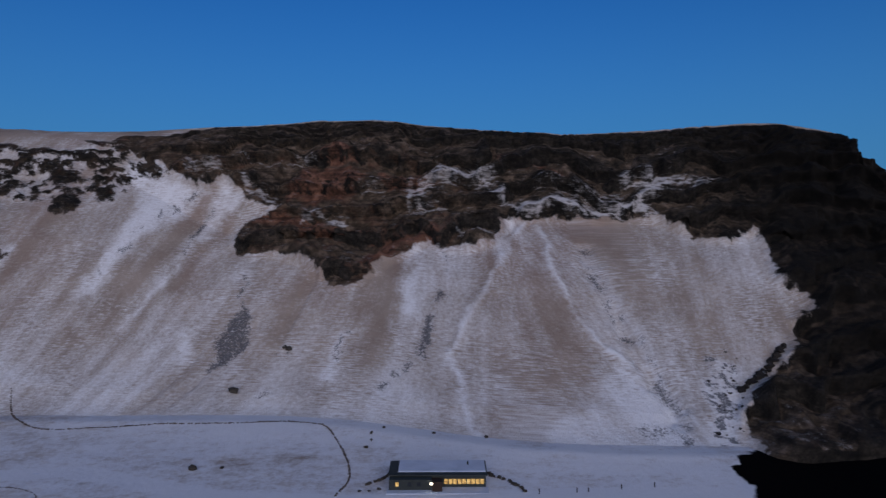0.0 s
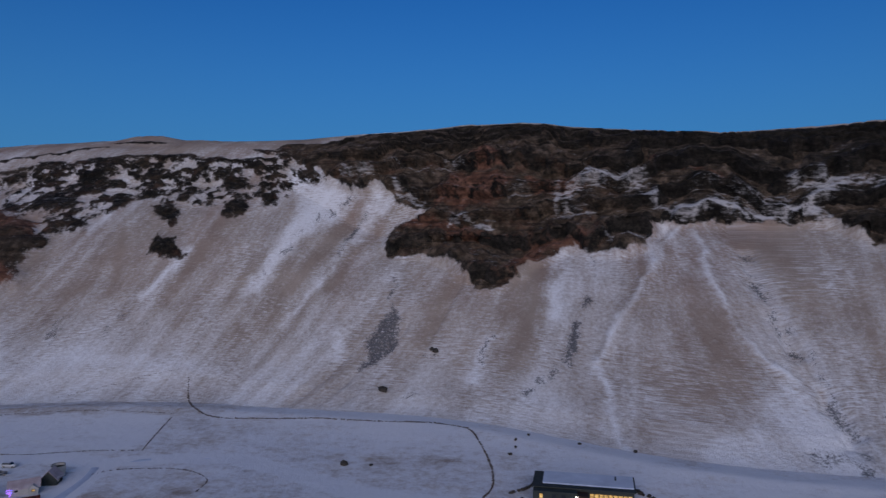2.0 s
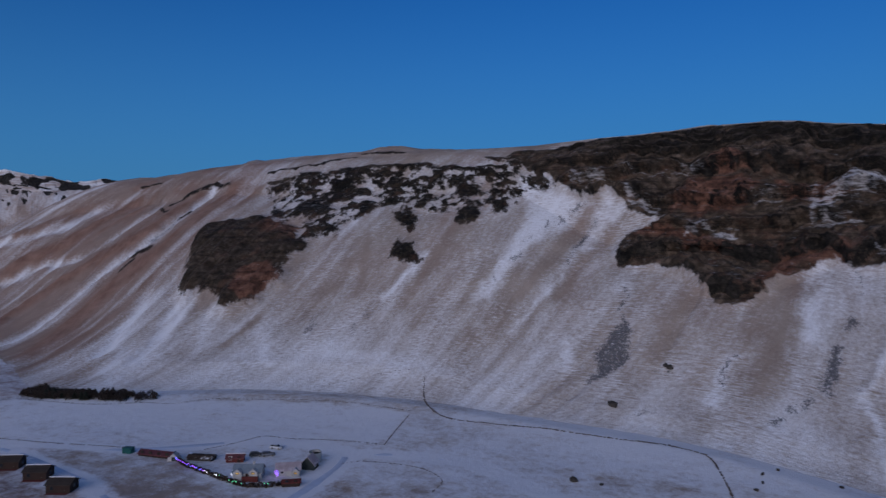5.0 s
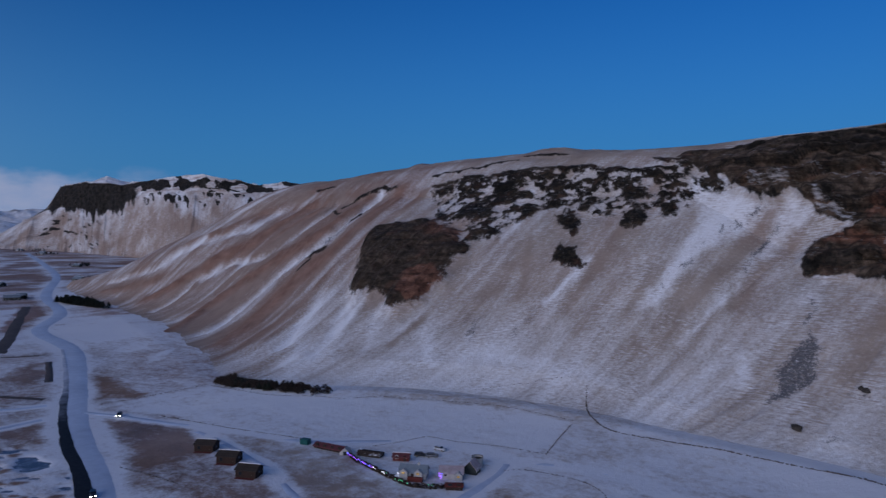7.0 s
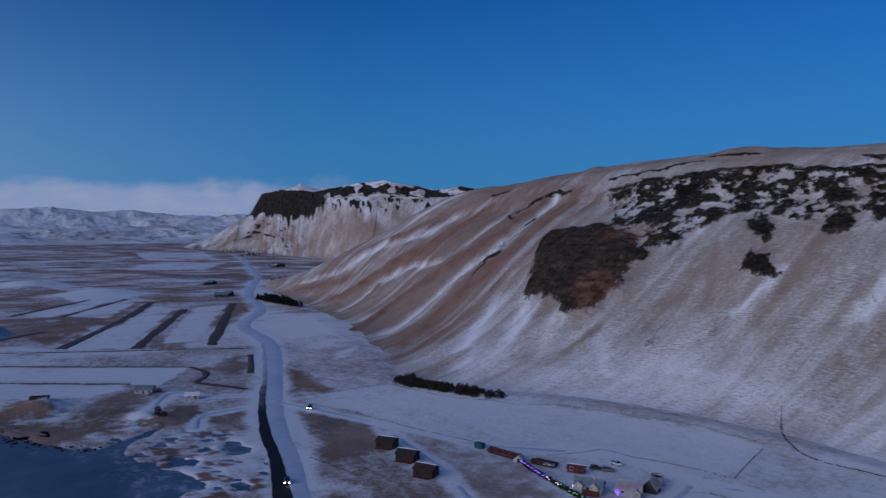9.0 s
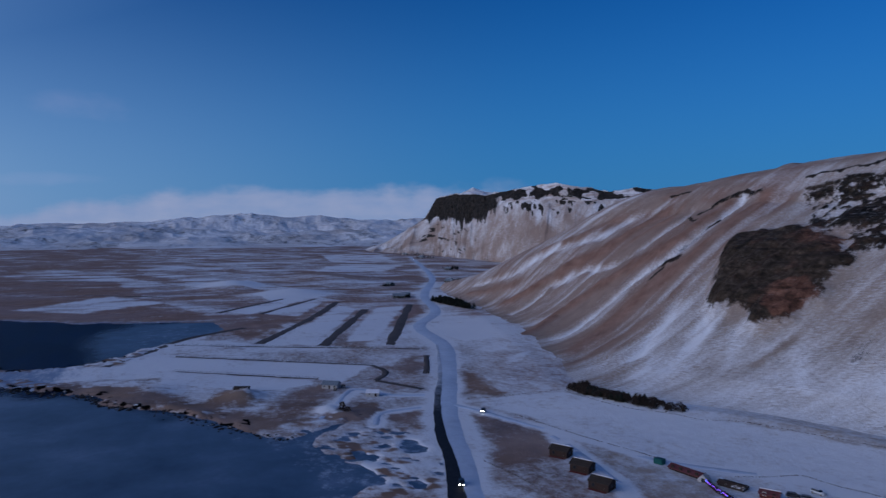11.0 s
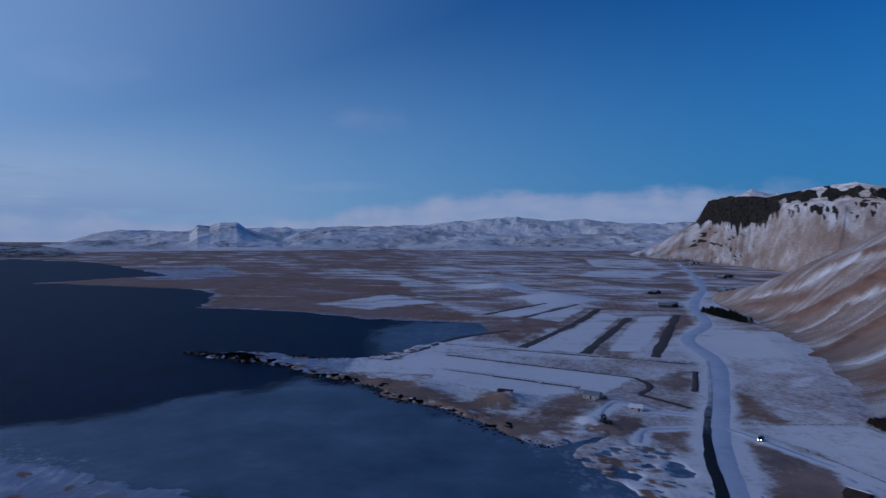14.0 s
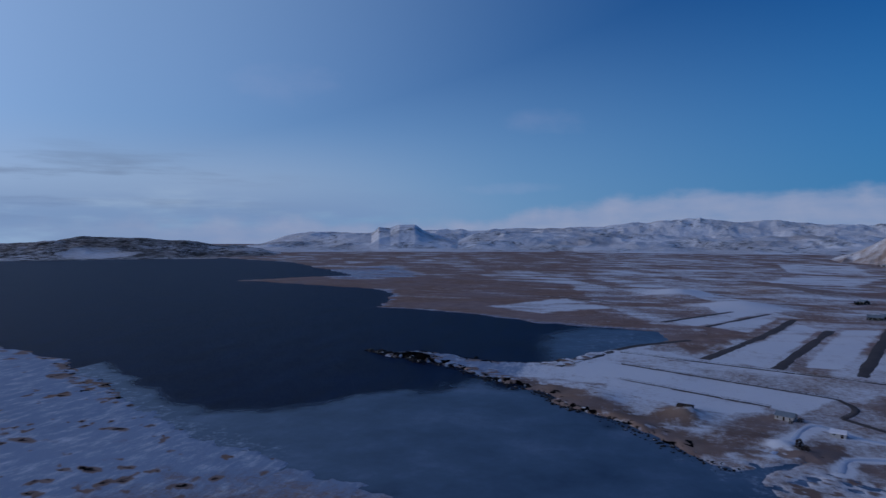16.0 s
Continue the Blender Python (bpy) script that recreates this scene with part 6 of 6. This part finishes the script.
put(tent, -190.0, 153.5, -60).scale = (0.85, 0.85, 0.85)
store = tagged(part("silage_bale", rock_lump(bmesh.new(), 0, 0, 1.0, 1.5, rng, 1.0), snow_mat, smooth=True), "round white covered heap beside the shelter", "bale")
put(store, -187.0, 157.5)
box_ = thing("shipping_container", "teal steel container beside the farm lane", "container")
part("body", boxed(-1.8, 1.8, -1.3, 1.3, 0, 2.5, bevel=0.04), teal_mat, box_)
for i in range(10):
    part("rib", boxed(-1.7 + i * 0.36, -1.58 + i * 0.36, -1.36, -1.3, 0.15, 2.35), teal_mat, box_)
part("door", boxed(1.8, 1.86, -1.2, 1.2, 0.1, 2.4), teal_mat, box_)
put(box_, -209.0, 150.5, 20).scale = (0.9, 0.9, 0.75)
tank = thing("slurry_tank", "round pale concrete tank with dark open top", "tank")
bm = bmesh.new()
ring = [(2.6, 0.0), (2.6, 4.0), (2.35, 4.0), (2.35, 3.2)]
for i in range(28):
    a0, a1 = 2 * math.pi * i / 28, 2 * math.pi * (i + 1) / 28
    for (r0, z0), (r1, z1) in zip(ring[:-1], ring[1:]):
        bm.faces.new([bm.verts.new((r * math.cos(a), r * math.sin(a), z)) for r, a, z in ((r0, a0, z0), (r0, a1, z0), (r1, a1, z1), (r1, a0, z1))])
bmesh.ops.remove_doubles(bm, verts=bm.verts, dist=0.001)
part("wall", bm, concrete_mat, tank, smooth=False)
part("contents", cylinder(bmesh.new(), 0, 0, 2.9, 3.2, 2.36, 2.36, 28), tyre_mat, tank, "dark contents")
part("rim", cylinder(bmesh.new(), 0, 0, 3.85, 4.12, 2.72, 2.72, 28, caps=False), wall_dark, tank)
put(tank, -150.0, 175.5).scale = (0.72, 0.72, 0.78)
for i, (x, y, turn) in enumerate(((-170.0, 169.5, 40), (-166.5, 171.5, 45), (-169.0, 178.0, 10))):
    car("%s car parked on the snowy farmyard" % ("black", "grey", "white")[i], paint_mats[i], x, y, land_z(x, y), turn, False, "cars in the farmyard")

HEDGE = [(-188, 153), (-183, 151.5), (-177, 150.5), (-169, 149.5), (-161, 148.5), (-154, 148), (-148, 151), (-143, 155.5)]
hedge_pts = spline(HEDGE, 46)
hedge = thing("hedge", "dark clipped hedge strung with coloured lights", "hedge")
for i in range(0, 45, 5):
    bm = bmesh.new()
    for x, y in hedge_pts[i:i + 6]:
        for q in range(34):
            p = Vector((x + rng.uniform(-0.8, 0.8), y + rng.uniform(-0.7, 0.7), rng.uniform(0.0, 1.35)))
            u, v = (Vector((rng.uniform(-1, 1), rng.uniform(-1, 1), rng.uniform(-1, 1))) * 0.34 for _ in range(2))
            bm.faces.new([bm.verts.new(c) for c in (p - u, p + v, p + u, p - v)])
    part("foliage", bm, twig_mat, hedge)
lights = thing("light_string", "string of purple, blue, green and white bulbs on the hedge", "string lights")
bulbs = {}
for i in range(len(hedge_pts) * 2):
    f = i / 2
    x, y = hedge_pts[int(f)]
    if 0.40 < f / 46 < 0.46 or 0.74 < f / 46 < 0.80 or f / 46 > 0.9:
        continue
    m = (0 if rng.random() < 0.55 else 1) if f / 46 < 0.36 else (3 if f / 46 < 0.5 else 2)
    if f / 46 > 0.5 and rng.random() < 0.82:
        continue
    bm = bmesh.new()
    bmesh.ops.create_icosphere(bm, subdivisions=1, radius=0.13)
    b = part("bulb", bm, string_mats[m], lights)
    b.location = (x + rng.uniform(-0.5, 0.5), y - 0.9 + rng.uniform(-0.2, 0.2), 1.35 + rng.uniform(-0.2, 0.4))
for (cx_, cy_, cz_, n, m) in ((-162.0, 152.0, 1.6, 12, 3), (-150.2, 158.2, 1.4, 14, 0)):
    for i in range(n):
        bm = bmesh.new()
        bmesh.ops.create_icosphere(bm, subdivisions=1, radius=0.14)
        b = part("bulb", bm, string_mats[m if i % 4 else 1], lights)
        b.location = (cx_ + rng.uniform(-0.8, 0.8), cy_ + rng.uniform(-0.5, 0.5), cz_ + rng.uniform(-0.9, 0.9))

# ---- three cabins ----
cabin = gable_house("cabin", "small dark timber cabin with snow-covered roof", 6.8, 5.0, 2.4, 1.1, wall_brown, bark_mat, 'back', trim=bark_mat, category="cabin", group="cabins in the field")
part("veranda", boxed(-3.2, 3.2, -3.9, -2.52, -0.3, 0.1), wall_red, cabin, "reddish timber deck")
put(cabin, -228, 123.0, 35)
for x, y, a in ((-211.5, 122, 33), (-195.5, 119.5, 30)):
    copy_thing(cabin, pose(x, y, land_z(x, y), 0, 0, a))

# ---- cars with their lights on ----
car("dark car with bright headlights on the farm lane", paint_mats[0], -292, 119.5, 0.3, -35, True)
car("dark car driving on the bare lane with headlights on", paint_mats[0], -213.0, 79.6, 0.32, -20, True)
car("distant car with headlights on the road", paint_mats[1], -1720, 517, 0.3, -15, True)

# ---- house, sheds and hut by the lagoon ----
h_ = gable_house("cottage", "pale cottage with grey-green iron roof by the lagoon", 9.5, 6.5, 2.4, 1.7, wall_white, roof_grey, False)
put(h_, -362, 65, 60).scale = (0.85, 0.85, 0.85)
h_ = gable_house("shed", "small white shed beside the track", 6.0, 4.0, 1.8, 0.9, wall_white, snow_mat, True, category="shed")
put(h_, -338, 81, 70)
hut = thing("turf_hut", "dark turf hut on a grassy mound", "hut")
part("wall", prism(bmesh.new(), [(-2.4, -1.0), (2.4, -1.0), (2.0, 1.4), (0.6, 2.0), (-1.8, 1.7)], -3.2, 3.4), stone_mat, hut)
part("roof", prism(bmesh.new(), [(-2.5, 1.2), (2.4, 1.2), (1.6, 1.95), (0.4, 2.3), (-1.9, 1.9)], -3.5, 3.7), grass_mat, hut, "brown turf roof")
put(hut, -360, 21, 70, -0.5).scale = (1.0, 1.1, 0.75)
for x, y, h0, r0 in ((-358.5, 70.5, 2.2, 1.8), (-355, 66, 1.6, 1.5), (-312, 61, 4.2, 2.2), (-309, 63, 2.4, 1.8)):
    t_ = tree("shrub", h0, r0, int(x * -3), "dark leafless bush by the lagoon", "bushes by the lagoon")
    put(t_, x, y)

# ---- shore rocks ----
def shore_rocks(line, n, spread, size, seed, label, mat=rock_mat):
    r = random.Random(seed)
    pts = spline(line, n)
    bm = bmesh.new()
    for j, (x, y) in enumerate(pts):
        heap = fbm(np.array([j / 5.0]), np.array([seed * 1.3]), 3, 7)[0]
        for q in range(2 + int(13 * max(0.0, heap - 0.25))):
            sz = size * (0.18 + 1.1 * r.random() ** 3)
            rock_lump(bm, x + r.gauss(0, spread), y + r.gauss(0, spread), -0.3 + 0.1 * sz, sz, r, 0.5)
    return tagged(part("shore_rocks", bm, mat), label, "rocks", kind="stuff")


shore_rocks([(-282, 33), (-296, 20), (-317, 4), (-347, -15), (-358, -33)], 110, 3.0, 0.7, 31, "dark broken rocks along the lagoon shore")
shore_rocks([(-352, -24), (-360, -36), (-383, -50), (-403, -77)], 80, 2.6, 0.9, 32, "black rocks with snow along the low shore cliff")
shore_rocks([(-403, -77), (-435, -111), (-462, -147), (-476, -172)], 100, 2.6, 1.0, 33, "black rocks edging the narrow spit")
shore_rocks([(-452, -138), (-466, -158), (-476, -175), (-484, -188)], 45, 2.6, 2.2, 34, "black rock reef at the tip of the spit")
shore_rocks([(-486, -158), (-476, -130), (-468, -100)], 50, 2.4, 1.3, 35, "dark rocks on the far side of the spit")

# ---- trees ----
row = [tree("conifer", 4.2, 1.7, 51, "young dark conifer in a plantation at the foot of the slope", "plantation"), tree("conifer", 3.4, 1.5, 52, "young dark conifer in a plantation at the foot of the slope", "plantation"),
       tree("shrub", 2.2, 1.8, 53, "low bare shrub at the foot of the slope", "plantation")]
PLANT = spline([(-318, 178), (-305, 176), (-290, 178.5), (-276, 184), (-264, 189), (-255, 196)], 60)
for i, (x, y) in enumerate(PLANT):
    for q in range(4 if i < 30 else 3 if i < 48 else 1):
        px, py = x + rng.uniform(-1.8, 1.8), y + rng.uniform(-1.5, 8.5)
        src = row[rng.choice((1, 2, 2, 2, 2))] if i < 40 else row[2]
        s_ = rng.uniform(0.6, 1.2) * (1.0 if i < 42 else 0.75)
        copy_thing(src, pose(px, py, land_z(px, py), 0, 0, rng.uniform(0, 360))).scale = (s_ * 1.6, s_ * 1.6, s_ * (0.95 if src is not row[2] else 1.35))
for t_, (x, y) in zip(row, ((-300, 180), (-296, 181), (-270, 189))):
    put(t_, x, y)
tall = tree("conifer", 7.0, 2.4, 61, "tall dark conifer in a shelter belt", "shelter belt")
put(tall, -700, 262)
for i in range(120):
    f = i / 119
    x, y = (-745 + 92 * f, 246 + 9 * f) if i % 2 else (-750 + 66 * f, 256 + 4 * f)
    x, y = x + rng.uniform(-3, 3), y + rng.uniform(-3, 3)
    s_ = rng.uniform(0.7, 1.15)
    copy_thing(tall, pose(x, y, land_z(x, y), 0, 0, rng.uniform(0, 360))).scale = (s_ * 1.6, s_ * 1.6, s_ * 0.85)
for cx_, cy_, n, sp in ((-997, 372, 22, 18), (-955, 247, 10, 9), (-800, 228, 12, 10), (-1802, 575, 14, 40), (-2040, 610, 14, 60), (-1300, 470, 14, 30), (-1010, 400, 12, 14)):
    for i in range(n):
        x, y = cx_ + rng.uniform(-1, 1) * sp, cy_ + rng.uniform(-0.6, 0.6) * sp
        s_ = rng.uniform(0.35, 0.7) * (1.0 if cx_ > -1200 else 1.5)
        copy_thing(tall, pose(x, y, land_z(x, y), 0, 0, rng.uniform(0, 360))).scale = (s_ * 1.7, s_ * 1.7, s_)
# distant farms
for x, y, a, l in ((-962, 255, 20, 12), (-790, 220, 70, 14), (-803, 232, 60, 9), (-985, 352, 30, 14), (-1012, 362, 10, 10), (-1790, 560, 20, 16), (-1850, 580, 50, 14), (-2050, 590, 20, 18), (-1280, 455, 30, 14)):
    f_ = gable_house("farm_building", "distant pale farm building with snowy roof", l, 8.0, 3.0, 2.4, wall_white if x < -1500 else wall_dark, roof_grey, 'back', group="distant farms", category="farm")
    put(f_, x, y, a)

# ---- fences across the fields ----
for i, line in enumerate(FENCES):
    f_ = thing("fence", "thin dark wire fence between snowy fields", "fence")
    n = int(math.dist(*line) / 5)
    pts = spline(line, n)
    src = boxed(-0.07, 0.07, -0.07, 0.07, -0.3, 1.15)
    first = part("post", src, wall_brown, f_)
    for j, (x, y) in enumerate(pts):
        o = first if j == 0 else new("post", first.data)
        o.parent = f_
        o.location = (x, y, land_z(x, y))
    ang = math.degrees(math.atan2(line[1][1] - line[0][1], line[1][0] - line[0][0]))
    for z in (0.5, 0.85, 1.1):
        w = part("wire", boxed(0, math.dist(*line), -0.02, 0.02, z - 0.02, z + 0.02), wall_dark, f_)
        w.matrix_local = pose(*line[0], 0.2, 0, 0, ang)
    ribbon("fence_verge", line, -0.9, 0.9, 0.3, grass_mat, "strip of rank brown grass under a fence", "verge", jag=0.8, seed=70 + i)
